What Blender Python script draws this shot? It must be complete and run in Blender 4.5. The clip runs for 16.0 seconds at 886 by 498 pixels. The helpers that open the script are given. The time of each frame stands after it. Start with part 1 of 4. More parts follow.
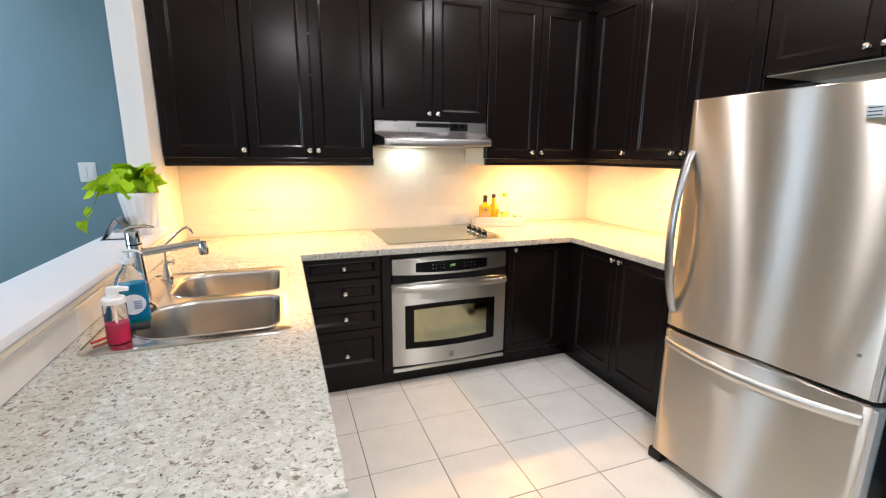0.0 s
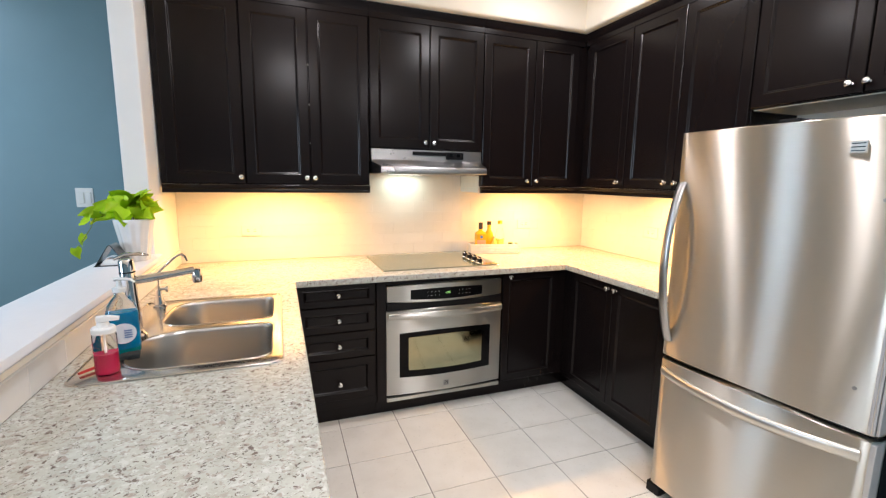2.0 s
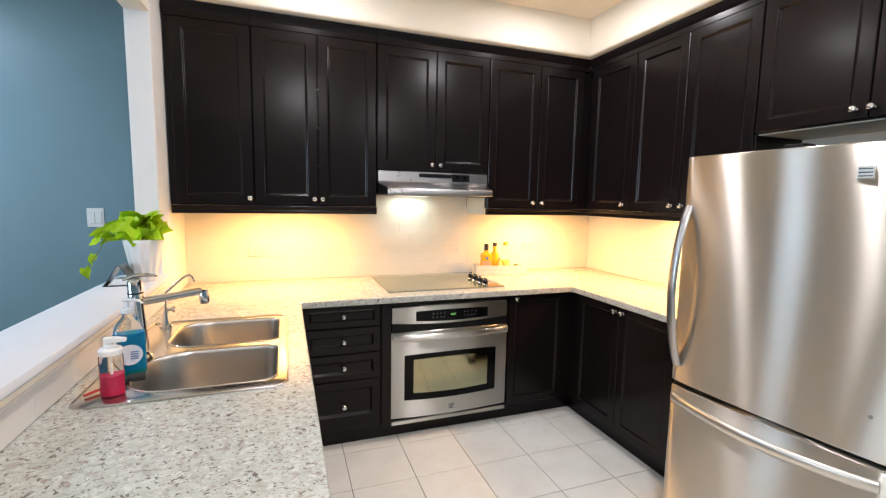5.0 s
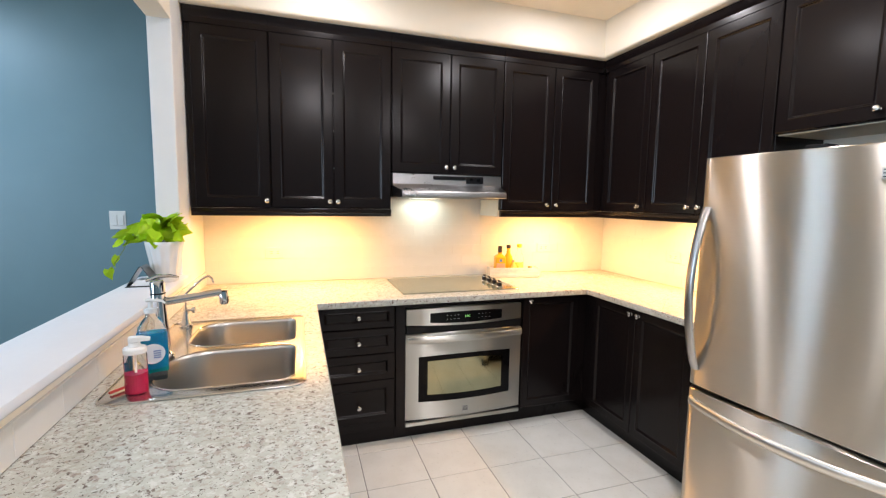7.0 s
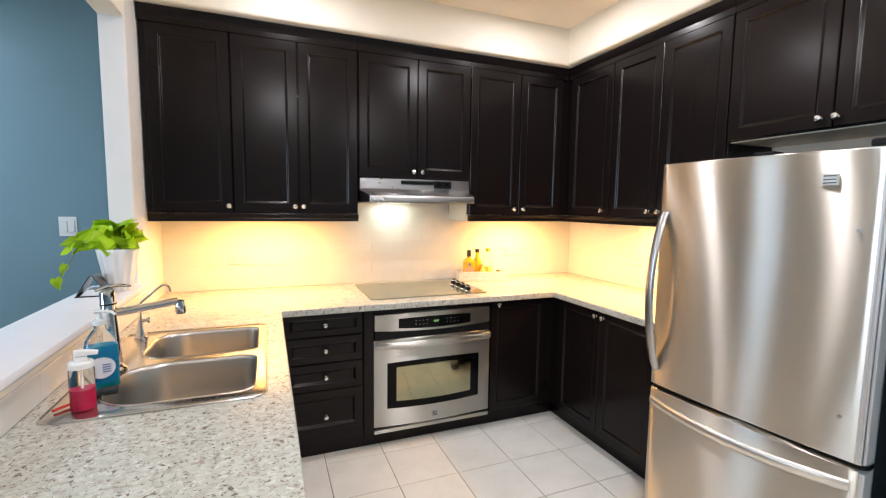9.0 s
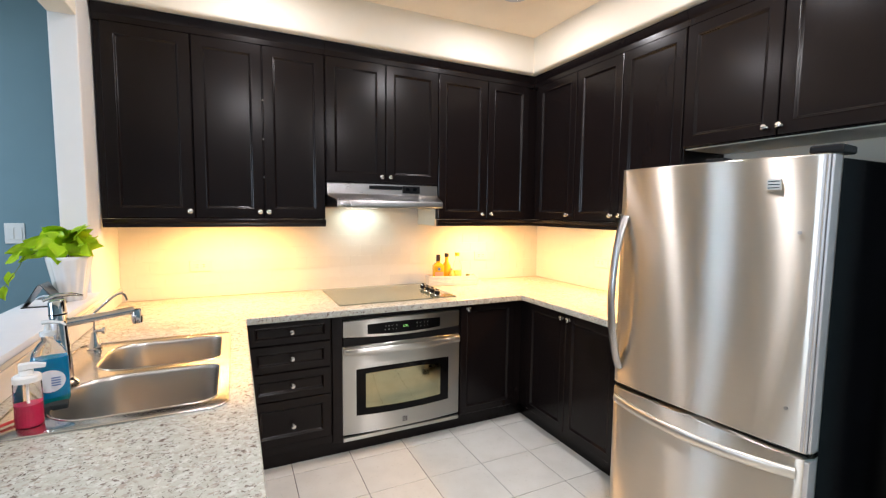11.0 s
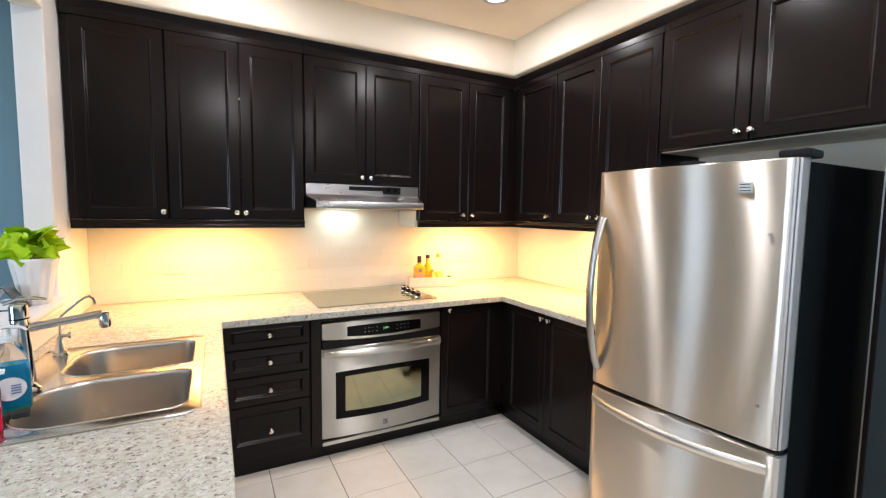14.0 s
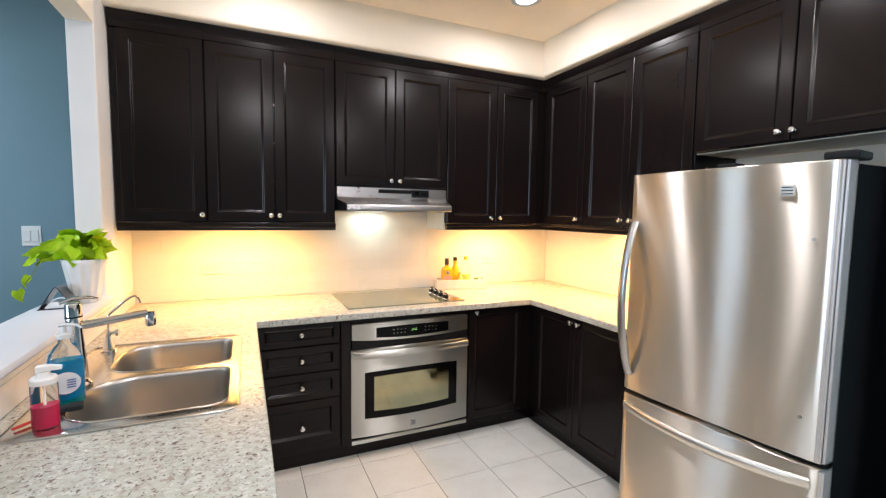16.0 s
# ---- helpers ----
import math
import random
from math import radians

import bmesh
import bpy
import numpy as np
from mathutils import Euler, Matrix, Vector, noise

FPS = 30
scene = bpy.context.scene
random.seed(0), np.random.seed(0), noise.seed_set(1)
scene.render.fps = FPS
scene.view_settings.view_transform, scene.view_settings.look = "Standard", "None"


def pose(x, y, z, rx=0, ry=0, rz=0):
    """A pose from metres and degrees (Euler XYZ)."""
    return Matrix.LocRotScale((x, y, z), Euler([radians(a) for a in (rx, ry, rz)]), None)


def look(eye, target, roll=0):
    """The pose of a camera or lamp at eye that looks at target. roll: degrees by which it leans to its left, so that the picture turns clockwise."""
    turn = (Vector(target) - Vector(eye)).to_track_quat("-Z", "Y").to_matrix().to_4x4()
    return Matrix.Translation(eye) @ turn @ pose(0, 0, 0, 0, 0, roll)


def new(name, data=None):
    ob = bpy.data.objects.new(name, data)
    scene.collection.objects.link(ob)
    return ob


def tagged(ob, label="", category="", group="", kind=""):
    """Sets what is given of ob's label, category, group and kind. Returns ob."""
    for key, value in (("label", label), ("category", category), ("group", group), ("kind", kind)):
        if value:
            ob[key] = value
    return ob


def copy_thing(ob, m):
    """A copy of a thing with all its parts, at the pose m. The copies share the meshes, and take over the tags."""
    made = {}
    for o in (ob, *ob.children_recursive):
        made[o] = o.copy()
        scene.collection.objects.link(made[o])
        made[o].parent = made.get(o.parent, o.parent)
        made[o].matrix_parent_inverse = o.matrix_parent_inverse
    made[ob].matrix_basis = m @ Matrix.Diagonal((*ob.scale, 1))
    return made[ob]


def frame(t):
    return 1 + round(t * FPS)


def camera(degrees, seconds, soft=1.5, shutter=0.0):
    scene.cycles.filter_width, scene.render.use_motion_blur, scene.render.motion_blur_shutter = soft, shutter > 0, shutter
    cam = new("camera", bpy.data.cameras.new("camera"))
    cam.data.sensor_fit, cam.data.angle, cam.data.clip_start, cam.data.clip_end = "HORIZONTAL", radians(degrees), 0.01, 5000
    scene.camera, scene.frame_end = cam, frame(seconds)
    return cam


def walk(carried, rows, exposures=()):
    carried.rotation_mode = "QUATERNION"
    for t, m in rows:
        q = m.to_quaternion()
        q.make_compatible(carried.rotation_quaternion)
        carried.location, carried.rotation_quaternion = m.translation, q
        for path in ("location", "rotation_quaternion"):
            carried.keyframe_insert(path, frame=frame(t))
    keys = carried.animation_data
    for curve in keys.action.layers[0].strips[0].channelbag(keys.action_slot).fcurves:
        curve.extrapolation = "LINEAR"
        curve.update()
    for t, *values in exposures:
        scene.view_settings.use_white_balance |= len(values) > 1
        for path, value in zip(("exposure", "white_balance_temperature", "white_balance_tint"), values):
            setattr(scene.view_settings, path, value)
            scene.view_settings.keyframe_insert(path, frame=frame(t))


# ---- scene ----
cam = camera(90.4, 16.0, soft=1.25)
PATH = [
    (0, (-0.958, -3.101, 1.435), (-0.29, -1.263, 1.016), 0.4),
    (0.5, (-0.958, -3.104, 1.437), (-0.282, -1.261, 1.049), 0.5),
    (1, (-0.959, -3.104, 1.443), (-0.276, -1.26, 1.081), 0.6),
    (1.5, (-0.958, -3.104, 1.444), (-0.271, -1.255, 1.111), 0.6),
    (2, (-0.952, -3.105, 1.453), (-0.263, -1.253, 1.143), 0.8),
    (2.5, (-0.957, -3.103, 1.452), (-0.261, -1.249, 1.169), 1.0),
    (3, (-0.957, -3.104, 1.457), (-0.259, -1.249, 1.194), 1.0),
    (3.5, (-0.953, -3.105, 1.458), (-0.255, -1.247, 1.213), 1.1),
    (4, (-0.954, -3.103, 1.46), (-0.255, -1.243, 1.229), 1.1),
    (6.5, (-0.97, -3.106, 1.464), (-0.349, -1.217, 1.25), 0.9),
    (7, (-0.973, -3.107, 1.461), (-0.353, -1.217, 1.25), 0.9),
    (7.5, (-0.971, -3.108, 1.465), (-0.334, -1.224, 1.254), 0.9),
    (8, (-0.965, -3.106, 1.464), (-0.296, -1.232, 1.259), 0.9),
    (8.5, (-0.957, -3.107, 1.466), (-0.252, -1.246, 1.267), 0.9),
    (9, (-0.947, -3.112, 1.468), (-0.209, -1.263, 1.275), 0.8),
    (11.5, (-0.932, -3.129, 1.467), (-0.048, -1.343, 1.301), 0.7),
    (12, (-0.927, -3.129, 1.469), (-0.016, -1.356, 1.301), 0.8),
    (12.5, (-0.92, -3.128, 1.466), (0.01, -1.365, 1.299), 0.8),
    (13, (-0.918, -3.13, 1.466), (0.022, -1.373, 1.3), 0.8),
    (13.5, (-0.914, -3.13, 1.471), (0.024, -1.372, 1.303), 0.8),
    (14, (-0.917, -3.128, 1.468), (0.008, -1.362, 1.305), 0.8),
    (14.5, (-0.92, -3.131, 1.472), (-0.018, -1.353, 1.311), 0.8),
    (15, (-0.931, -3.128, 1.47), (-0.052, -1.338, 1.314), 0.7),
    (15.5, (-0.939, -3.127, 1.473), (-0.088, -1.324, 1.317), 0.8),
    (16, (-0.941, -3.128, 1.476), (-0.117, -1.313, 1.318), 0.8),
]
walk(cam, [(t, look(eye, target, roll)) for t, eye, target, roll in PATH])

# ---- measures of the kitchen (metres) ----
XL, XR, YB = -1.555, 1.50, 0.045          # left half wall, right wall, back wall
WT = 0.107                                # thickness of the left walls
CT = 0.906                                # worktop height
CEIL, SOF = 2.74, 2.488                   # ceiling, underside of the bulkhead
UPY, UPX = -0.335, 1.146                  # door faces of the wall cabinets
BASEY, BASEX = -0.622, 0.865              # door faces of the base cabinets
UNDER_W, HOOD_W, POT_W, WINDOW_W = 13.2, 1.2, 17.8, 84.0     # lamp powers
WARM = (1.0, 0.50, 0.145)
COOL = (0.99, 0.945, 0.98)

# ---- world and lamps ----
world = bpy.data.worlds.new("world")
scene.world = world
world.use_nodes = True
world.node_tree.nodes["Background"].inputs[0].default_value = (0.55, 0.65, 0.8, 1)
world.node_tree.nodes["Background"].inputs[1].default_value = 0.05
scene.view_settings.exposure = -0.05


def area(name, loc, size, size_y, watts, colour, rot=(0, 0, 0), shape="RECTANGLE", spread=180):
    d = bpy.data.lights.new(name, "AREA")
    d.shape, d.size, d.size_y, d.energy, d.color, d.spread = shape, size, size_y, watts, colour, radians(spread)
    ob = new(name, d)
    ob.matrix_world = pose(*loc, *rot)
    return ob


# strips under the wall cabinets
area("under_cabinet_lamp", (-0.95, -0.25, 1.385), 0.50, 0.03, UNDER_W * 1.25, WARM)
area("under_cabinet_lamp", (0.84, -0.25, 1.385), 0.36, 0.03, UNDER_W * 1.25, WARM)
area("under_cabinet_lamp", (1.264, -1.05, 1.385), 0.03, 0.38, UNDER_W * 1.25, WARM)
# bulb of the range hood
area("hood_lamp", (-0.11, -0.055, 1.483), 0.22, 0.06, HOOD_W, (0.90, 1.0, 0.86))
# the last entry is an unseen lamp, added to lift floor and ceiling
POTS = [(0.595, -0.875, 0.5), (-0.80, -0.83, 0.5), (0.45, -1.88, 0.9), (-0.77, -3.45, 2.0), (0.45, -4.4, 1.6)]
# unseen lamp added next door to brighten the blue wall and the wall end
ROOM_FILLS = [(-3.1, -0.75, 1.5)]
for px, py, k in POTS:
    area("recessed_lamp", (px, py, CEIL - 0.012), 0.085, 0.085, POT_W * k, COOL, shape="DISK")
for px, py, k in ROOM_FILLS:
    area("room_fill", (px, py, CEIL - 0.105), 0.42, 0.42, POT_W * k, (0.55, 0.76, 1.0), shape="DISK")

# daylight in the window opening of the adjoining room
area("window_light", (-4.56, -2.9, 1.55), 1.5, 1.3, WINDOW_W, (0.68, 0.82, 1.0), rot=(0, -90, 0))

# ---- materials ----


def material(name):
    m = bpy.data.materials.new(name)
    m.use_nodes = True
    nt = m.node_tree
    return m, nt, nt.nodes["Principled BSDF"]


def node(nt, kind, **settings):
    n = nt.nodes.new(kind)
    for k, v in settings.items():
        n.inputs[k.replace("_", " ")].default_value = v
    return n


def coords(nt, scale=(1, 1, 1), space="Object"):
    tc = nt.nodes.new("ShaderNodeTexCoord")
    mp = nt.nodes.new("ShaderNodeMapping")
    mp.inputs["Scale"].default_value = scale
    nt.links.new(tc.outputs[space], mp.inputs["Vector"])
    return mp.outputs["Vector"]


def ramp(nt, source, stops, kind="LINEAR"):
    r = nt.nodes.new("ShaderNodeValToRGB")
    r.color_ramp.interpolation = kind
    el = r.color_ramp.elements
    while len(el) < len(stops):
        el.new(0.5)
    for e, (p, c) in zip(el, stops):
        e.position, e.color = p, (*c, 1) if len(c) == 3 else c
    nt.links.new(source, r.inputs[0])
    return r.outputs[0]


def grey(v):
    return (v, v, v)


def mix(nt, fac, a, b, mode="MIX"):
    n = nt.nodes.new("ShaderNodeMix")
    n.data_type, n.blend_type = "RGBA", mode
    for sock, v in ((n.inputs[0], fac), (n.inputs[6], a), (n.inputs[7], b)):
        if isinstance(v, (int, float)):
            sock.default_value = v
        elif isinstance(v, tuple):
            sock.default_value = (*v, 1) if len(v) == 3 else v
        else:
            nt.links.new(v, sock)
    return n.outputs[2]


def bump(nt, bsdf, height, strength, distance):
    b = nt.nodes.new("ShaderNodeBump")
    b.inputs["Strength"].default_value, b.inputs["Distance"].default_value = strength, distance
    nt.links.new(height, b.inputs["Height"])
    nt.links.new(b.outputs[0], bsdf.inputs["Normal"])


def noise_tex(nt, vec, scale, detail=4, rough=0.55):
    n = node(nt, "ShaderNodeTexNoise", Scale=scale, Detail=detail, Roughness=rough)
    nt.links.new(vec, n.inputs["Vector"])
    return n.outputs["Fac"]


def plain(name, colour, rough=0.5, metal=0.0, vary=0.08, scale=9.0, bumps=0.0, ior=1.5, coat=0.0):
    """A surface with slight mottling and uneven gloss."""
    m, nt, b = material(name)
    v = coords(nt)
    f = noise_tex(nt, v, scale)
    fine = noise_tex(nt, v, scale * 14, 3)
    lo = tuple(c * (1 - vary) for c in colour)
    hi = tuple(min(1, c * (1 + vary)) for c in colour)
    nt.links.new(ramp(nt, f, [(0.3, lo), (0.7, hi)]), b.inputs["Base Color"])
    nt.links.new(ramp(nt, fine, [(0.3, grey(max(0.02, rough * 0.9))), (0.7, grey(rough * 1.1))]), b.inputs["Roughness"])
    b.inputs["Metallic"].default_value, b.inputs["IOR"].default_value = metal, ior
    b.inputs["Coat Weight"].default_value = coat
    b.inputs["Coat Roughness"].default_value = 0.12
    if bumps:
        bump(nt, b, fine, bumps, 0.002)
    return m


def make_espresso():
    m, nt, b = material("espresso_stain")
    v = coords(nt, (14, 14, 1.2))
    g = noise_tex(nt, v, 3.0, 6, 0.65)
    big = noise_tex(nt, coords(nt), 1.7, 2)
    c = ramp(nt, g, [(0.3, (0.0080, 0.0056, 0.0056)), (0.7, (0.0085, 0.0060, 0.0059))])
    nt.links.new(mix(nt, 0.35, c, ramp(nt, big, [(0.3, (0.0076, 0.0053, 0.0053)), (0.7, (0.0092, 0.0064, 0.0063))])), b.inputs["Base Color"])
    nt.links.new(ramp(nt, g, [(0.2, grey(0.215)), (0.8, grey(0.235))]), b.inputs["Roughness"])
    b.inputs["IOR"].default_value = 1.28
    return m


def make_granite():
    m, nt, b = material("speckled_worktop")
    v = coords(nt)
    big = noise_tex(nt, v, 22, 5, 0.6)
    mid = noise_tex(nt, coords(nt, (1, 1, 1)), 48, 4, 0.62)
    warp = nt.nodes.new("ShaderNodeVectorMath")
    warp.operation = "ADD"
    off = nt.nodes.new("ShaderNodeTexNoise")
    off.inputs["Scale"].default_value = 70
    nt.links.new(v, off.inputs["Vector"])
    sc = nt.nodes.new("ShaderNodeVectorMath")
    sc.operation = "SCALE"
    sc.inputs["Scale"].default_value = 0.018
    nt.links.new(off.outputs["Color"], sc.inputs[0])
    nt.links.new(v, warp.inputs[0])
    nt.links.new(sc.outputs[0], warp.inputs[1])

    def flecks(scale, low, high, shift):
        mp = nt.nodes.new("ShaderNodeMapping")
        mp.inputs["Location"].default_value = (shift, shift * 1.7, shift * 0.6)
        mp.inputs["Rotation"].default_value = (0, 0, shift)
        mp.inputs["Scale"].default_value = (1, 1.2, 1)
        nt.links.new(warp.outputs[0], mp.inputs["Vector"])
        n = node(nt, "ShaderNodeTexNoise", Scale=scale, Detail=2.5, Roughness=0.6)
        nt.links.new(mp.outputs[0], n.inputs["Vector"])
        return ramp(nt, n.outputs["Fac"], [(low, grey(0)), (high, grey(1))])

    base = ramp(nt, big, [(0.30, (0.40, 0.40, 0.35)), (0.5, (0.475, 0.49, 0.44)), (0.72, (0.53, 0.55, 0.51))])
    c = mix(nt, flecks(58, 0.54, 0.63, 1.3), base, (0.57, 0.59, 0.555))
    c = mix(nt, flecks(66, 0.55, 0.64, 4.1), c, (0.40, 0.375, 0.335))
    c = mix(nt, flecks(40, 0.60, 0.70, 9.3), c, (0.36, 0.31, 0.27))
    c = mix(nt, flecks(74, 0.60, 0.66, 7.7), c, (0.19, 0.155, 0.135))
    c = mix(nt, flecks(120, 0.63, 0.675, 2.9), c, (0.12, 0.10, 0.09))
    nt.links.new(c, b.inputs["Base Color"])
    nt.links.new(ramp(nt, mid, [(0.3, grey(0.20)), (0.7, grey(0.28))]), b.inputs["Roughness"])
    bump(nt, b, mid, 0.02, 0.0006)
    return m


def make_floor_tile():
    m, nt, b = material("floor_tile_ceramic")
    v = coords(nt)
    info = nt.nodes.new("ShaderNodeObjectInfo")
    add = nt.nodes.new("ShaderNodeVectorMath")
    add.operation = "ADD"
    comb = nt.nodes.new("ShaderNodeCombineXYZ")
    mul = nt.nodes.new("ShaderNodeMath")
    mul.operation, mul.inputs[1].default_value = "MULTIPLY", 37.0
    nt.links.new(info.outputs["Random"], mul.inputs[0])
    nt.links.new(mul.outputs[0], comb.inputs[0])
    nt.links.new(mul.outputs[0], comb.inputs[1])
    nt.links.new(v, add.inputs[0])
    nt.links.new(comb.outputs[0], add.inputs[1])
    f = noise_tex(nt, add.outputs[0], 5.5, 6, 0.6)
    fine = noise_tex(nt, add.outputs[0], 60, 3)
    c = ramp(nt, f, [(0.3, (0.68, 0.675, 0.63)), (0.55, (0.76, 0.76, 0.72)), (0.75, (0.80, 0.80, 0.77))])
    c = mix(nt, 0.25, c, ramp(nt, info.outputs["Random"], [(0, (0.71, 0.69, 0.64)), (1, (0.80, 0.79, 0.75))]))
    nt.links.new(c, b.inputs["Base Color"])
    nt.links.new(ramp(nt, fine, [(0.3, grey(0.26)), (0.7, grey(0.38))]), b.inputs["Roughness"])
    bump(nt, b, f, 0.05, 0.002)
    return m


def make_wall_tile():
    m, nt, b = material("glazed_white_tile")
    v = coords(nt)
    info = nt.nodes.new("ShaderNodeObjectInfo")
    f = noise_tex(nt, v, 14, 3)
    c = ramp(nt, info.outputs["Random"], [(0, (0.68, 0.67, 0.64)), (1, (0.70, 0.69, 0.66))])
    nt.links.new(mix(nt, 0.3, c, ramp(nt, f, [(0.3, (0.65, 0.64, 0.61)), (0.7, (0.72, 0.71, 0.69))])), b.inputs["Base Color"])
    b.inputs["Roughness"].default_value = 0.22
    bump(nt, b, f, 0.05, 0.004)
    return m


def make_brushed(name, colour, rough, along, aniso=0.75):
    """Satin steel: fine scratches along one axis and smudges."""
    m, nt, b = material(name)
    sc = {"x": (3, 260, 260), "z": (260, 260, 3), "y": (260, 3, 260)}[along]
    s = noise_tex(nt, coords(nt, sc), 1.0, 4, 0.6)
    smudge = noise_tex(nt, coords(nt), 4.5, 4, 0.6)
    lo, hi = tuple(c * 0.98 for c in colour), tuple(min(1, c * 1.02) for c in colour)
    nt.links.new(ramp(nt, s, [(0.25, lo), (0.75, hi)]), b.inputs["Base Color"])
    r = mix(nt, 0.5, ramp(nt, s, [(0.2, grey(rough * 0.985)), (0.8, grey(rough * 1.015))]),
            ramp(nt, smudge, [(0.3, grey(rough * 0.93)), (0.7, grey(rough * 1.08))]))
    nt.links.new(r, b.inputs["Roughness"])
    b.inputs["Metallic"].default_value = 1.0
    b.inputs["Anisotropic"].default_value = aniso
    b.inputs["Anisotropic Rotation"].default_value = 0.25
    tan = nt.nodes.new("ShaderNodeTangent")
    tan.direction_type, tan.axis = "RADIAL", "Z"
    nt.links.new(tan.outputs[0], b.inputs["Tangent"])
    return m


def make_grained(name, colour, rough, aniso, waves=0.0):
    """Steel brushed from side to side, which draws lamps out into upright streaks."""
    m, nt, b = material(name)
    g = nt.nodes.new("ShaderNodeBsdfAnisotropic")
    scratch = noise_tex(nt, coords(nt, (3, 3, 420)), 1.0, 4, 0.6)
    smudge = noise_tex(nt, coords(nt), 4.5, 4, 0.6)
    lo, hi = tuple(c * 0.985 for c in colour), tuple(min(1, c * 1.015) for c in colour)
    nt.links.new(ramp(nt, scratch, [(0.25, lo), (0.75, hi)]), g.inputs["Color"])
    nt.links.new(ramp(nt, smudge, [(0.3, grey(rough * 0.97)), (0.7, grey(rough * 1.04))]), g.inputs["Roughness"])
    g.inputs["Anisotropy"].default_value = aniso
    tan = nt.nodes.new("ShaderNodeTangent")
    tan.direction_type, tan.axis = "RADIAL", "Z"
    nt.links.new(tan.outputs[0], g.inputs["Tangent"])
    if waves:                             # slow waves in the sheet
        bump(nt, g, noise_tex(nt, coords(nt, (1, 1, 0.8)), 3.4, 1), waves, 0.006)
    nt.links.new(g.outputs[0], nt.nodes["Material Output"].inputs["Surface"])
    return m


def make_glass(name, colour, rough=0.02, ior=1.45):
    m, nt, b = material(name)
    b.inputs["Base Color"].default_value = (*colour, 1)
    b.inputs["Transmission Weight"].default_value = 1.0
    b.inputs["Roughness"].default_value, b.inputs["IOR"].default_value = rough, ior
    return m


def make_leaf():
    m, nt, b = material("pothos_leaf")
    v = coords(nt)
    info = nt.nodes.new("ShaderNodeObjectInfo")
    f = noise_tex(nt, v, 25, 4)
    c = ramp(nt, info.outputs["Random"], [(0, (0.40, 0.58, 0.015)), (0.5, (0.58, 0.78, 0.03)), (1, (0.74, 0.88, 0.06))])
    nt.links.new(mix(nt, 0.3, c, ramp(nt, f, [(0.3, (0.26, 0.42, 0.01)), (0.7, (0.58, 0.74, 0.05))])), b.inputs["Base Color"])
    b.inputs["Roughness"].default_value = 0.38
    tr = nt.nodes.new("ShaderNodeBsdfTranslucent")
    tr.inputs["Color"].default_value = (0.72, 0.90, 0.05, 1)
    ms = nt.nodes.new("ShaderNodeMixShader")
    ms.inputs[0].default_value = 0.5
    out = nt.nodes["Material Output"]
    nt.links.new(b.outputs[0], ms.inputs[1])
    nt.links.new(tr.outputs[0], ms.inputs[2])
    nt.links.new(ms.outputs[0], out.inputs["Surface"])
    return m


def make_glow(name, colour, strength):
    m, nt, b = material(name)
    b.inputs["Base Color"].default_value = (*colour, 1)
    b.inputs["Emission Color"].default_value = (*colour, 1)
    b.inputs["Emission Strength"].default_value = strength
    return m


ESPRESSO = make_espresso()
GRANITE = make_granite()
FLOOR_TILE = make_floor_tile()
WALL_TILE = make_wall_tile()
GROUT = plain("floor_grout", (0.16, 0.14, 0.13), 0.9, vary=0.2, scale=30, bumps=0.2)
WALL_GROUT = plain("tile_grout", (0.70, 0.69, 0.66), 0.7, vary=0.1, scale=30)
WHITE = plain("white_wall_paint", (0.76, 0.76, 0.75), 0.6, vary=0.03, scale=3, bumps=0.08)
CREAM = plain("cream_wall_paint", (0.88, 0.82, 0.70), 0.6, vary=0.03, scale=3, bumps=0.08)
TRIM = plain("white_satin_trim", (0.64, 0.66, 0.70), 0.5, vary=0.03, scale=4)
CEILING = plain("ceiling_paint", (0.97, 0.86, 0.70), 0.8, vary=0.03, scale=3, bumps=0.15)
BLUE = plain("slate_blue_paint", (0.135, 0.225, 0.26), 0.42, vary=0.06, scale=2, bumps=0.06)
STEEL = make_grained("brushed_steel_door", (0.68, 0.645, 0.585), 0.29, 0.80, 0.12)
STEEL_OVEN = make_grained("brushed_steel_oven", (0.56, 0.55, 0.515), 0.30, 0.76)
STEEL_HOOD = make_brushed("brushed_steel_hood", (0.37, 0.37, 0.375), 0.28, "x", 0.6)
STEEL_SINK = make_brushed("satin_steel_sink", (0.45, 0.435, 0.41), 0.32, "y", 0.2)
STEEL_RIM = make_brushed("polished_steel_rim", (0.66, 0.64, 0.61), 0.20, "y", 0.2)
CHROME = plain("chrome", (0.72, 0.72, 0.74), 0.07, 1.0, vary=0.03)
DARK_CHROME = plain("dark_chrome", (0.20, 0.20, 0.20), 0.18, 1.0, vary=0.05)
NICKEL = plain("satin_nickel", (0.70, 0.69, 0.67), 0.20, 1.0, vary=0.04)
# lighter copy of HANDLE: the freezer handle's brighter lighting is put into its colour
PALE_HANDLE = plain("pale_satin_handle", (0.66, 0.64, 0.60), 0.36, 1.0, vary=0.05)
HANDLE = plain("satin_grey_handle", (0.46, 0.46, 0.46), 0.33, 1.0, vary=0.05)
LIGHT_TRIM = plain("pale_grey_trim", (0.55, 0.56, 0.58), 0.4, 0.6, vary=0.03)
BLACK = plain("black_textured_steel", (0.0018, 0.0022, 0.003), 0.2, vary=0.2, scale=6, bumps=0.03, ior=1.12)
BLACK_PLASTIC = plain("black_plastic", (0.006, 0.006, 0.007), 0.35, vary=0.1, ior=1.3)
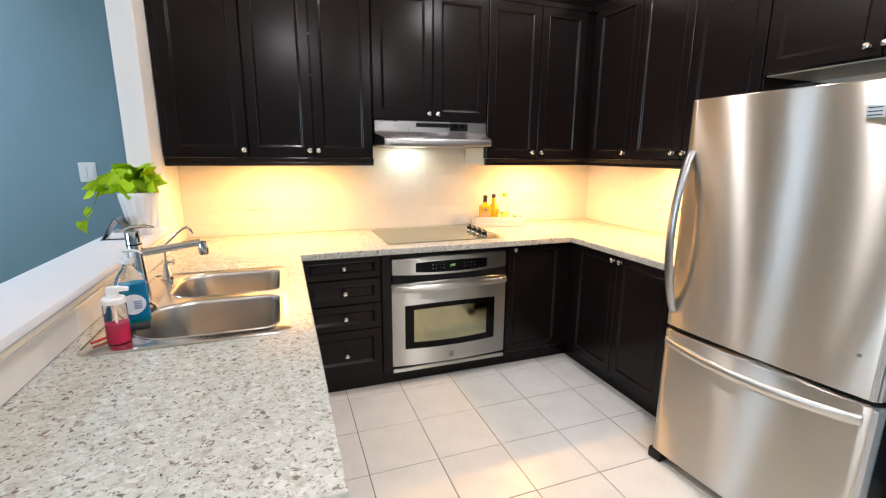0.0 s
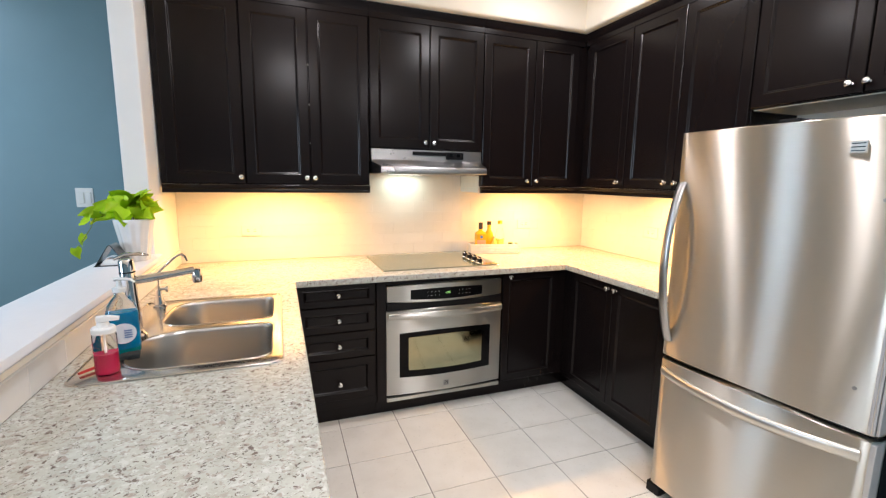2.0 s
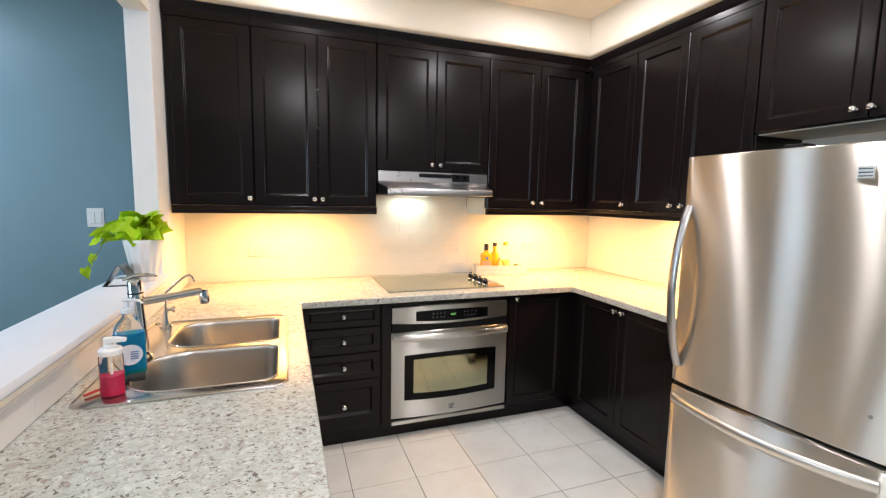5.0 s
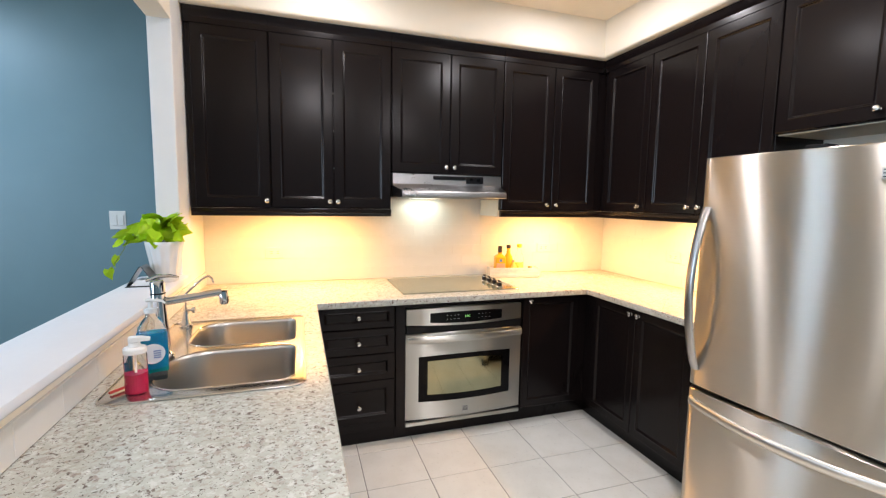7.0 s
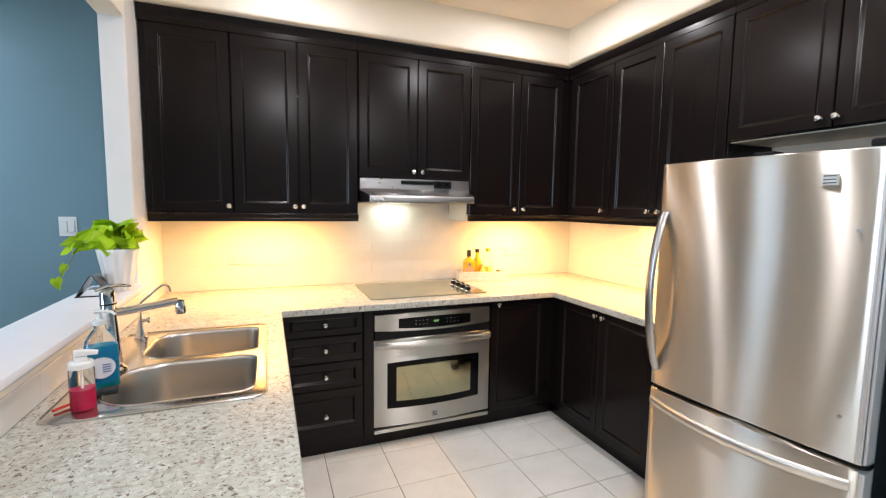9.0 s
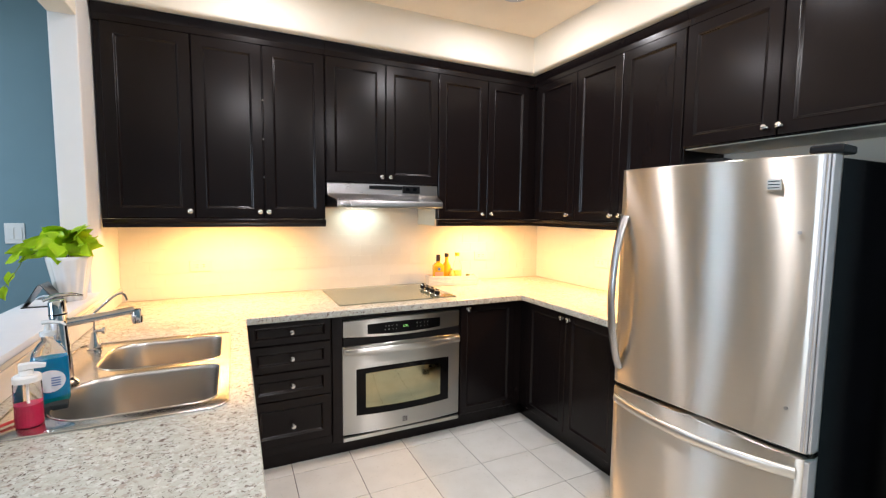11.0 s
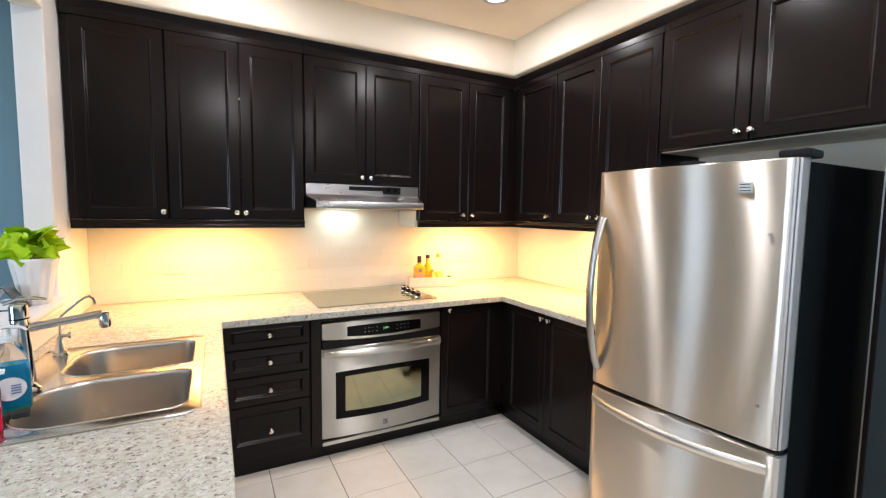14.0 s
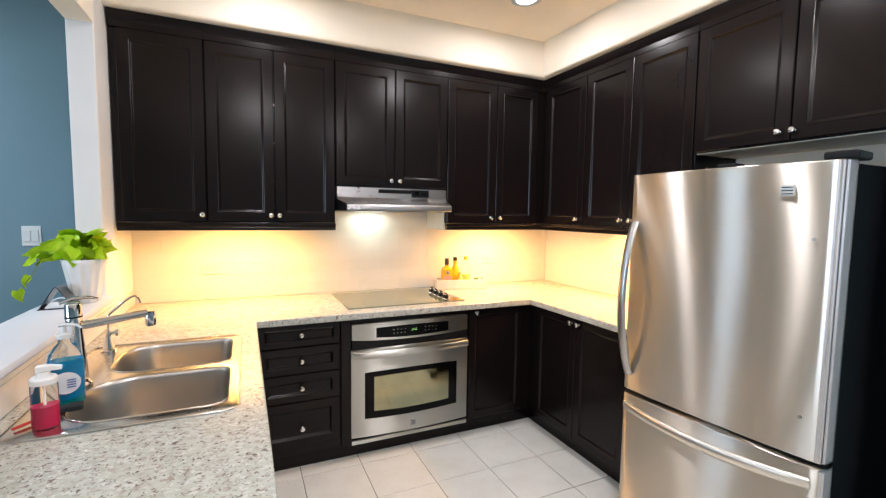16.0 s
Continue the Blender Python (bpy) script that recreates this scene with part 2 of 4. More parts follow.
BLACK_GLASS = plain("black_ceramic_glass", (0.003, 0.003, 0.0035), 0.06, vary=0.05, ior=1.22)
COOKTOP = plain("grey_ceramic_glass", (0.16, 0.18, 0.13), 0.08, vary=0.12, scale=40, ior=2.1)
MIRROR_GLASS = plain("coated_oven_glass", (0.34, 0.335, 0.22), 0.08, 1.0, vary=0.06)
ALMOND = plain("almond_plastic", (0.67, 0.66, 0.63), 0.3, vary=0.02)
WHITE_PLASTIC = plain("white_plastic", (0.80, 0.80, 0.79), 0.35, vary=0.03)
CERAMIC = plain("white_ceramic", (0.80, 0.80, 0.80), 0.2, vary=0.03)
LEAF = make_leaf()
STEM = plain("plant_stem", (0.16, 0.20, 0.05), 0.6, vary=0.2)
SOIL = plain("potting_soil", (0.03, 0.02, 0.014), 0.95, vary=0.4, scale=60, bumps=0.6)
FROST = plain("frosted_plastic", (0.62, 0.66, 0.68), 0.25, vary=0.04)
CLEAR = make_glass("clear_plastic", (0.97, 0.98, 0.98), 0.03, 1.2)
RED_LIQUID = plain("red_soap", (0.36, 0.008, 0.045), 0.15, vary=0.08)
BLUE_LIQUID = plain("blue_soap", (0.0, 0.12, 0.235), 0.10, vary=0.1)
TEAL_LIQUID = plain("teal_soap", (0.0, 0.12, 0.12), 0.2, vary=0.1)
AMBER = plain("amber_oil", (0.78, 0.44, 0.025), 0.12, vary=0.15)
PALE_OIL = plain("pale_yellow_oil", (0.80, 0.60, 0.14), 0.12, vary=0.1)
LABEL = plain("paper_label", (0.70, 0.73, 0.78), 0.5, vary=0.06)
LABEL_BLUE = plain("blue_print", (0.12, 0.2, 0.42), 0.5)
LABEL_PINK = plain("pink_print", (0.75, 0.35, 0.22), 0.5)
WHITEWASH = plain("whitewashed_wood", (0.74, 0.70, 0.64), 0.55, vary=0.1, scale=20, bumps=0.15)
DARK_CAP = plain("dark_brown_cap", (0.03, 0.015, 0.008), 0.4)
YELLOW_CAP = plain("yellow_cap", (0.75, 0.50, 0.03), 0.4)
RED_STICK = plain("red_handle", (0.45, 0.03, 0.03), 0.4)
SPONGE = plain("dark_sponge", (0.012, 0.018, 0.02), 0.9, vary=0.3, scale=80, bumps=0.5)
GREEN_DIGIT = make_glow("green_digits", (0.35, 0.9, 0.25), 0.7)
LAMP_GLOW = make_glow("lamp_lens", (0.92, 0.96, 1.0), 6.0)
HOOD_GLOW = make_glow("hood_lamp_lens", (1.0, 0.95, 0.85), 2.5)

# ---- building helpers ----


def thing(name, loc, rz=0, label="", category="", group="", kind=""):
    ob = new(name)
    ob.empty_display_size = 0.05
    ob.matrix_world = pose(*loc, 0, 0, rz)
    return tagged(ob, label, category, group, kind)


def mesh_of(name, bm, mat, smooth=None):
    bmesh.ops.recalc_face_normals(bm, faces=bm.faces)
    me = bpy.data.meshes.new(name)
    bm.to_mesh(me)
    bm.free()
    if mat:
        me.materials.append(mat)
    if smooth:
        for p in me.polygons:
            p.use_smooth = True
        me.set_sharp_from_angle(angle=radians(smooth))
    return me


def part(name, bm, mat, parent, label="", smooth=None):
    ob = new(name, mesh_of(name, bm, mat, smooth))
    ob.parent = parent
    return tagged(ob, label)


def solo(name, bm, mat, label, category, kind="", smooth=None):
    return tagged(new(name, mesh_of(name, bm, mat, smooth)), label, category, "", kind)


def box(bm, x0, x1, y0, y1, z0, z1, bevel=0.0, seg=2):
    vs = [bm.verts.new((x, y, z)) for z in (z0, z1) for x, y in ((x0, y0), (x1, y0), (x1, y1), (x0, y1))]
    fs = [bm.faces.new([vs[i] for i in q]) for q in ((3, 2, 1, 0), (4, 5, 6, 7), (0, 1, 5, 4), (1, 2, 6, 5), (2, 3, 7, 6), (3, 0, 4, 7))]
    if bevel:
        es = {e for f in fs for e in f.edges}
        bmesh.ops.bevel(bm, geom=list(es), offset=bevel, segments=seg, profile=0.5, affect="EDGES", clamp_overlap=True)
    return bm


def B(*a, **k):
    return box(bmesh.new(), *a, **k)


def rings(bm, loops, cap0=True, cap1=True, closed=True):
    vv = [[bm.verts.new(p) for p in lp] for lp in loops]
    n = len(vv[0])
    for a, b in zip(vv, vv[1:]):
        for i in range(n if closed else n - 1):
            j = (i + 1) % n
            bm.faces.new((a[i], a[j], b[j], b[i]))
    if cap0 and closed:
        bm.faces.new(vv[0][::-1])
    if cap1 and closed:
        bm.faces.new(vv[-1])
    return vv


def rect_y(x0, x1, z0, z1, y):
    return [(x0, y, z0), (x1, y, z0), (x1, y, z1), (x0, y, z1)]


def rrect(x0, x1, y0, y1, z, r, n=6):
    """A loop with rounded corners; r: one radius or four (from lower left, counter-clockwise)."""
    rs = r if isinstance(r, (tuple, list)) else (r,) * 4
    out = []
    for (cx, cy, a0), q in zip(((x0, y0, 180), (x1, y0, 270), (x1, y1, 0), (x0, y1, 90)), rs):
        ox = cx + (q if cx == x0 else -q)
        oy = cy + (q if cy == y0 else -q)
        for i in range(n + 1):
            a = radians(a0 + 90 * i / n)
            out.append((ox + q * math.cos(a), oy + q * math.sin(a), z))
    return out


def lathe(bm, profile, seg=24, cx=0, cy=0, cz=0, axis="z"):
    loops = []
    for r, h in profile:
        lp = []
        for i in range(seg):
            a = 2 * math.pi * i / seg
            u, v = r * math.cos(a), r * math.sin(a)
            lp.append({"z": (cx + u, cy + v, cz + h), "y": (cx + u, cy + h, cz + v), "x": (cx + h, cy + u, cz + v)}[axis])
        loops.append(lp)
    rings(bm, loops)
    return bm


def sweep(bm, pts, section, up=(0, 0, 1), scales=None):
    """A closed section carried along a line of points."""
    pts = [Vector(p) for p in pts]
    up, loops = Vector(up), []
    for i, p in enumerate(pts):
        t = (pts[min(i + 1, len(pts) - 1)] - pts[max(i - 1, 0)]).normalized()
        side = up.cross(t)
        side = side.normalized() if side.length > 1e-4 else Vector((1, 0, 0))
        top = t.cross(side)
        s = scales[i] if scales else 1.0
        loops.append([tuple(p + side * a * s + top * b * s) for a, b in section])
    rings(bm, loops)
    return bm


def oval(a, b, n=10):
    return [(a * math.cos(2 * math.pi * i / n), b * math.sin(2 * math.pi * i / n)) for i in range(n)]


def extrude_profile(bm, prof, x0, x1):
    """A (y, z) outline drawn out along x."""
    return rings(bm, [[(x0, y, z) for y, z in prof], [(x1, y, z) for y, z in prof]])


def text_part(words, size, mat, parent, loc, label=""):
    c = bpy.data.curves.new("words", "FONT")
    c.body, c.size, c.align_x, c.align_y, c.extrude = words, size, "CENTER", "CENTER", 0.0003
    tmp = bpy.data.objects.new("words", c)
    me = bpy.data.meshes.new_from_object(tmp)
    bpy.data.objects.remove(tmp)
    me.materials.append(mat)
    ob = new("digits", me)
    ob.parent = parent
    ob.matrix_local = pose(*loc, 90, 0, 0)
    return tagged(ob, label)

# ---- the setting ----


def wall(name, x0, x1, y0, y1, z0, z1, mat, label, bevel=0.0):
    return solo(name, B(x0, x1, y0, y1, z0, z1, bevel=bevel), mat, label, "wall", "structure")


wall_back = wall("wall_back", XL - WT, XR + 0.1, YB, YB + 0.1, 0, CEIL, WHITE, "white painted kitchen wall behind the cooktop")
# unseen wall, painted dark so the refrigerator side mirrors no bright surface
wall("wall_side_unseen", XR, XR + 0.1, -6.0, -2.51, 0, CEIL, BLUE, "unseen wall beyond the tall panel, kept dark for reflections")
wall_right = wall("wall_right", XR, XR + 0.1, -2.509, YB, 0, CEIL, CREAM, "cream painted wall behind the refrigerator")
# unseen closing wall; its dark paint keeps reflections in the doors low
wall("wall_rear_unseen", -4.6, XR + 0.1, -6.1, -6.0, 0, CEIL, BLUE, "unseen wall closing the open room, dark to dim reflections")
wall("wall_far_left", -4.7, -4.6, -6.0, -3.65, 0, CEIL, BLUE, "slate blue wall at the end of the next room")
wall("wall_far_left_beside", -4.7, -4.6, -2.15, 0.32, 0, CEIL, BLUE, "slate blue wall beside the window of the next room")
wall("wall_far_left_under", -4.7, -4.6, -3.65, -2.15, 0, 0.90, BLUE, "slate blue wall below the window of the next room")
wall("wall_far_left_over", -4.7, -4.6, -3.65, -2.15, 2.20, CEIL, BLUE, "slate blue wall above the window of the next room")
t = thing("window_1", (-4.65, -3.65, 0.90), 90, "white framed window of the adjoining room", "window", "", "structure")
for x0, x1, z0, z1 in ((0, 0.06, 0, 1.3), (1.44, 1.5, 0, 1.3), (0.06, 1.44, 0, 0.06), (0.06, 1.44, 1.24, 1.3), (0.73, 0.77, 0.06, 1.24)):
    part("window_frame", B(x0, x1, -0.02, 0.03, z0, z1, bevel=0.004), TRIM, t)
for x0, x1 in ((0.06, 0.73), (0.77, 1.44)):
    ob = part("pane", B(x0, x1, 0.008, 0.012, 0.06, 1.24), CLEAR, t)
    ob.visible_shadow = False
wall_blue = wall("wall_blue", -4.6, XL - WT, 0.22, 0.32, 0, CEIL, BLUE, "slate blue painted wall of the adjoining room")
half_wall = wall("half_wall", XL - WT, XL, -3.9, -0.53, 0, 1.022, CREAM, "cream painted half wall behind the sink")
wall("wall_stub", XL - WT, XL, -0.53, 0.22, 0, CEIL, WHITE, "white wall end beside the wall cabinets", 0.006)
wall("opening_header", XL - WT, XL, -6.0, -0.53, 2.335, CEIL, CREAM, "cream header over the pass-through opening", 0.006)
solo("ceiling", B(-4.7, XR + 0.1, -6.1, YB + 0.4, CEIL, CEIL + 0.1), CEILING, "smooth warm white ceiling", "ceiling", "structure")
bm = bmesh.new()
prof = [(-0.392, CEIL), (-0.392, SOF + 0.016), (-0.388, SOF + 0.006), (-0.378, SOF + 0.001), (-0.36, SOF), (YB, SOF), (YB, CEIL)]
extrude_profile(bm, prof, XL, XR)
solo("bulkhead_back", bm, CREAM, "cream bulkhead over the cabinets with a rounded lower edge", "bulkhead", "structure", 50)
bm = bmesh.new()
loops = [[(UPX + (y - UPY), yy, z) if y != YB else (XR, yy, z) for y, z in prof] for yy in (-6.0, -0.3935)]
rings(bm, loops)
solo("bulkhead_right", bm, CREAM, "cream bulkhead over the cabinets beside the refrigerator", "bulkhead", "structure", 50)

# ledge on the half wall
bm = bmesh.new()
x0, x1, zt = -1.752, -1.515, 1.062
prof = [(x0, zt - 0.012), (x0 + 0.004, zt - 0.003), (x0 + 0.012, zt), (x1 - 0.012, zt), (x1 - 0.004, zt - 0.003), (x1, zt - 0.012), (x1, zt - 0.022),
        (x1 - 0.008, zt - 0.028), (x1 - 0.020, zt - 0.04), (x0 + 0.020, zt - 0.04), (x0 + 0.008, zt - 0.028), (x0, zt - 0.022)]
rings(bm, [[(x, -3.93, z) for x, z in prof], [(x, -0.532, z) for x, z in prof]])
solo("ledge", bm, TRIM, "white gloss painted ledge capping the half wall", "ledge", "structure", 40)

# recessed lamps
def pot_light():
    t = thing("recessed_light", (POTS[0][0], POTS[0][1], CEIL), 0, "round white recessed ceiling light, switched on", "ceiling light", "recessed ceiling lights")
    bm = bmesh.new()
    lathe(bm, [(0.058, 0.0), (0.085, -0.001), (0.088, -0.005), (0.080, -0.009), (0.060, -0.007), (0.058, 0.0)], 32)
    part("trim_ring", bm, TRIM, t, "", 40)
    part("lens", lathe(bmesh.new(), [(0.001, -0.001), (0.057, -0.001), (0.057, -0.005), (0.001, -0.006)], 24), LAMP_GLOW, t, "glowing lens")
    return t


first_pot = pot_light()
# the last copy stands for the added rear lamp, out of view
for px, py, k in POTS[1:]:
    copy_thing(first_pot, pose(px, py, CEIL))

# body of the added, unseen lamp next door
for px, py, k in ROOM_FILLS:
    t = thing("ceiling_lamp", (px, py, CEIL), 0, "unseen round fill lamp added in the adjoining room, switched on", "ceiling lamp", "flush ceiling lamps")
    part("base", lathe(bmesh.new(), [(0.001, 0), (0.23, 0), (0.23, -0.03), (0.001, -0.03)], 32), TRIM, t, "", 40)
    part("shade", lathe(bmesh.new(), [(0.001, -0.0305), (0.225, -0.0305), (0.225, -0.075), (0.205, -0.095), (0.001, -0.10)], 32), LAMP_GLOW, t, "glowing glass shade", 40)

# light switch and outlets


def plate(name, loc, rz, w, h, kind_label, rocker=True):
    t = thing(name, loc, rz, kind_label, "switch" if rocker else "outlet", "", "structure")
    part("cover", B(-w / 2, w / 2, -0.006, 0, -h / 2, h / 2, bevel=0.003), ALMOND, t)
    if rocker:
        part("rocker", B(-0.034, -0.003, -0.011, -0.0055, -0.034, 0.034, bevel=0.002), ALMOND, t)
        part("rocker", B(0.003, 0.034, -0.011, -0.0055, -0.034, 0.034, bevel=0.002), ALMOND, t)
        part("screw", lathe(bmesh.new(), [(0.001, -0.0075), (0.0035, -0.007), (0.0035, -0.005)], 10, 0, 0, 0.048, "y"), ALMOND, t)
    else:
        for dx in (-0.02, 0.02):
            part("socket", B(dx - 0.015, dx + 0.015, -0.008, -0.0055, -0.017, 0.017, bevel=0.003), ALMOND, t)
            part("slot", B(dx - 0.008, dx + 0.008, -0.0085, -0.0078, 0.006, 0.0085), BLACK_PLASTIC, t)
            part("slot", B(dx - 0.008, dx + 0.008, -0.0085, -0.0078, -0.0085, -0.006), BLACK_PLASTIC, t)
    return t


plate("light_switch", (-2.075, 0.22, 1.315), 0, 0.09, 0.118, "white double switch plate on the blue wall")
plate("wall_outlet_1", (-1.132, YB - 0.008, 1.108), 0, 0.118, 0.072, "white outlet set sideways in the tiled wall", False)
plate("wall_outlet_2", (0.918, YB - 0.008, 1.108), 0, 0.118, 0.072, "white outlet set sideways in the tiled wall", False)
plate("wall_outlet_3", (XR - 0.008, -0.73, 1.108), -90, 0.118, 0.072, "white outlet set sideways in the tiled wall", False)

# ---- cabinets ----


def panel_front(x0, x1, z0, z1, frame=0.058, t=0.02):
    """A door or drawer front: flat frame, moulded bead and sunk panel."""
    bm = bmesh.new()
    f = min(frame, (z1 - z0) * 0.28)
    steps = [(0, t), (0, 0.003), (0.003, 0), (f - 0.006, 0), (f - 0.002, -0.0015), (f + 0.002, 0.001), (f + 0.006, 0.006), (f + 0.010, 0.0085), (f + 0.016, 0.0085)]
    rings(bm, [rect_y(x0 + i, x1 - i, z0 + i, z1 - i, y) for i, y in steps])
    return bm


def knob(parent, x, z):
    bm = bmesh.new()
    lathe(bm, [(0.0085, 0.001), (0.008, -0.002), (0.005, -0.004), (0.0048, -0.011), (0.009, -0.015), (0.0135, -0.0185), (0.0145, -0.022), (0.013, -0.026),
               (0.008, -0.0285), (0.001, -0.029)], 18, x, 0, z, "y")
    return part("knob", bm, NICKEL, parent, "polished nickel knob", 45)


def front(parent, name, x0, x1, z0, z1, knob_at=None, frame=0.058):
    d = part(name, panel_front(x0, x1, z0, z1, frame), ESPRESSO, parent)
    if knob_at:
        knob(d, *knob_at)
    return d


def wall_cabinet(name, loc, rz, width, depth, height, doors, label, rail=True, group="wall cabinets", blind=0.0):
    """Local frame: x along the run, door faces at y = 0, underside at z = 0. doors: (x0, x1, knob x)."""
    t = thing(name, loc, rz, label, "wall cabinet", group)
    part("body", B(0.0005, width + blind - 0.0005, 0.0205, depth, 0, height, bevel=0.002), ESPRESSO, t)
    for x0, x1, kx in doors:
        front(t, "door", x0 + 0.0015, x1 - 0.0015, 0.004, height - 0.003, (kx, 0.042))
    bm = bmesh.new()
    h = height
    extrude_profile(bm, [(0.06, h), (0.004, h), (0.004, h + 0.030), (0.0, h + 0.034), (-0.003, h + 0.050), (-0.009, h + 0.064),
                         (-0.011, h + 0.0795), (0.06, h + 0.0795)], 0.0005, width - 0.0005)
    part("cornice", bm, ESPRESSO, t, "", 40)
    if rail:
        bm = bmesh.new()
        extrude_profile(bm, [(0.028, -0.001), (-0.005, -0.001), (-0.007, -0.004), (-0.005, -0.020), (0.002, -0.026), (0.0, -0.033), (0.0, -0.046), (0.028, -0.046)], 0.0005 if blind or width > 0.7 else 0.006, width - 0.0005 + (0.035 if blind else 0))
        part("light_rail", bm, ESPRESSO, t, "", 40)
    return t


UZ, UH = 1.4125, 2.405 - 1.4125
UD = YB - UPY - 0.003
wall_cabinet("wall_cabinet", (-1.549, UPY, UZ), 0, 0.426, UD, UH, [(0.03, 0.424, 0.403)], "espresso wood wall cabinet with one panelled door")
pair_unit = wall_cabinet("wall_cabinet", (-1.123, UPY, UZ), 0, 0.709, UD, UH, [(0.001, 0.355, 0.331), (0.357, 0.707, 0.379)], "espresso wood wall cabinet with two panelled doors")
for z in (0.24, 0.46, 0.68):
    part("hinge", B(0.3542, 0.3578, 0.002, 0.014, z, z + 0.007), NICKEL, pair_unit, "small nickel hinge")
wall_cabinet("wall_cabinet", (-0.413, UPY, 1.645), 0, 0.765, UD, 2.405 - 1.645, [(0.002, 0.386, 0.357), (0.388, 0.763, 0.415)],
             "shorter espresso wall cabinet above the range hood", False)
corner_unit = wall_cabinet("wall_cabinet", (0.353, UPY, UZ), 0, 0.792, UD, UH, [(0.001, 0.390, 0.348), (0.392, 0.750, 0.424)], "espresso wood wall cabinet with two doors in the corner", blind=0.351)
MELAMINE = plain("pale_melamine", (0.62, 0.62, 0.55), 0.4, vary=0.04)
part("side_panel", B(-0.005, 0.0002, 0.045, UD - 0.02, -0.045, 0.072), MELAMINE, corner_unit, "pale unfinished side panel")
part("side_strip", B(-0.008, -0.0052, 0.045, UD - 0.02, -0.045, -0.012, bevel=0.001), MELAMINE, corner_unit, "pale edge strip")
RD = XR - UPX - 0.003
wall_cabinet("wall_cabinet", (UPX, UPY - 0.0005, UZ), -90, 0.464, RD, UH, [(0.045, 0.462, 0.408)], "espresso corner wall cabinet with one panelled door")
wall_cabinet("wall_cabinet", (UPX, -0.80, UZ), -90, 0.782, RD, UH, [(0.001, 0.383, 0.335), (0.385, 0.780, 0.410)], "espresso wood wall cabinet with two doors beside the refrigerator")
low_unit = wall_cabinet("wall_cabinet", (UPX, -1.583, 1.800), -90, 0.889, RD, 2.405 - 1.8, [(0.002, 0.436, 0.395), (0.438, 0.887, 0.452)],
             "low espresso wall cabinet above the refrigerator", False)
part("underside", B(0.006, 0.883, 0.024, RD - 0.002, -0.006, -0.0004, bevel=0.001), MELAMINE, low_unit, "pale unfinished underside")
t = thing("end_panel", (UPX - 0.004, -2.4725, 0), 0, "tall espresso wood panel beside the refrigerator", "panel")
part("board", B(0, XR - UPX + 0.002, -0.022, 0, 0, 2.484, bevel=0.003), ESPRESSO, t)
# pale strip draws the light caught along the board's front edge
part("lit_edge", B(-0.0012, -0.0002, -0.006, -0.001, 0.01, 1.79), HANDLE, t, "thin pale strip drawn for the lit edge")

# strip lamps under the wall cabinets
def strip_light(loc, rz, length):
    t = thing("strip_light", loc, rz, "slim warm strip light under a wall cabinet", "strip light", "under-cabinet lights")
    part("housing", B(-length / 2, length / 2, -0.025, 0.025, -0.022, 0, bevel=0.004), WHITE_PLASTIC, t)


strip_light((-0.95, -0.25, 1.412), 0, 0.56)
strip_light((0.84, -0.25, 1.412), 0, 0.42)
strip_light((1.264, -1.05, 1.412), -90, 0.44)

KICK = 0.10


def base_cabinet(loc, rz, width, depth, fronts, label, top=0.864, lead=0.0):
    """fronts: (name, x0, x1, z0, z1, knob)."""
    t = thing("base_cabinet", loc, rz, label, "base cabinet", "base cabinets")
    part("body", B(0.0005, width - 0.0005, 0.0205, depth, KICK, top, bevel=0.001), ESPRESSO, t)
    part("toe_kick", B(0.0005 - lead, width - 0.0005, 0.065, 0.085, 0, KICK - 0.0005), ESPRESSO, t)
    for n, x0, x1, z0, z1, k in fronts:
        front(t, n, x0, x1, z0, z1, k, 0.05)
    return t


BD = YB - BASEY - 0.003
base_cabinet((-0.885, BASEY, 0), 0, 0.445, BD, [
    ("drawer", 0.004, 0.436, 0.729, 0.860, (0.224, 0.797)), ("drawer", 0.004, 0.436, 0.575, 0.724, (0.224, 0.648)),
    ("drawer", 0.004, 0.436, 0.415, 0.570, (0.224, 0.494)), ("drawer", 0.004, 0.436, 0.155, 0.410, (0.224, 0.262))],
    "espresso base cabinet with four panelled drawers")
base_cabinet((0.384, BASEY, 0), 0, 1.113, BD, [("door", 0.012, 0.432, 0.115, 0.860, (0.059, 0.833))], "espresso base cabinet with one door beside the oven")
base_cabinet((BASEX, -0.6025, 0), -90, 1.02, XR - BASEX - 0.003, [
    ("door", 0.1045, 0.4885, 0.115, 0.860, (0.4565, 0.829)), ("door", 0.4925, 0.8845, 0.115, 0.860, (0.5175, 0.829))],
    "espresso base cabinet with two doors beside the refrigerator", lead=0.044)
base_cabinet((-0.925, -2.44, 0), 90, 1.755, -0.925 - XL - 0.003, [
    ("door", 0.01, 0.44, 0.115, 0.860, (0.40, 0.80)), ("door", 0.45, 0.88, 0.115, 0.860, (0.49, 0.80)),
    ("door", 0.89, 1.31, 0.115, 0.860, (1.27, 0.80)), ("door", 1.32, 1.74, 0.115, 0.860, (1.36, 0.80))],
    "espresso base cabinet under the sink worktop", 0.70)
t = thing("oven_housing", (-0.44, BASEY, 0), 0, "espresso wood surround framing the built-in oven", "cabinet frame")
part("stile", B(0.0005, 0.056, 0.002, 0.04, KICK, 0.864, bevel=0.001), ESPRESSO, t)
part("stile", B(0.817, 0.8235, 0.002, 0.04, KICK, 0.864, bevel=0.001), ESPRESSO, t)
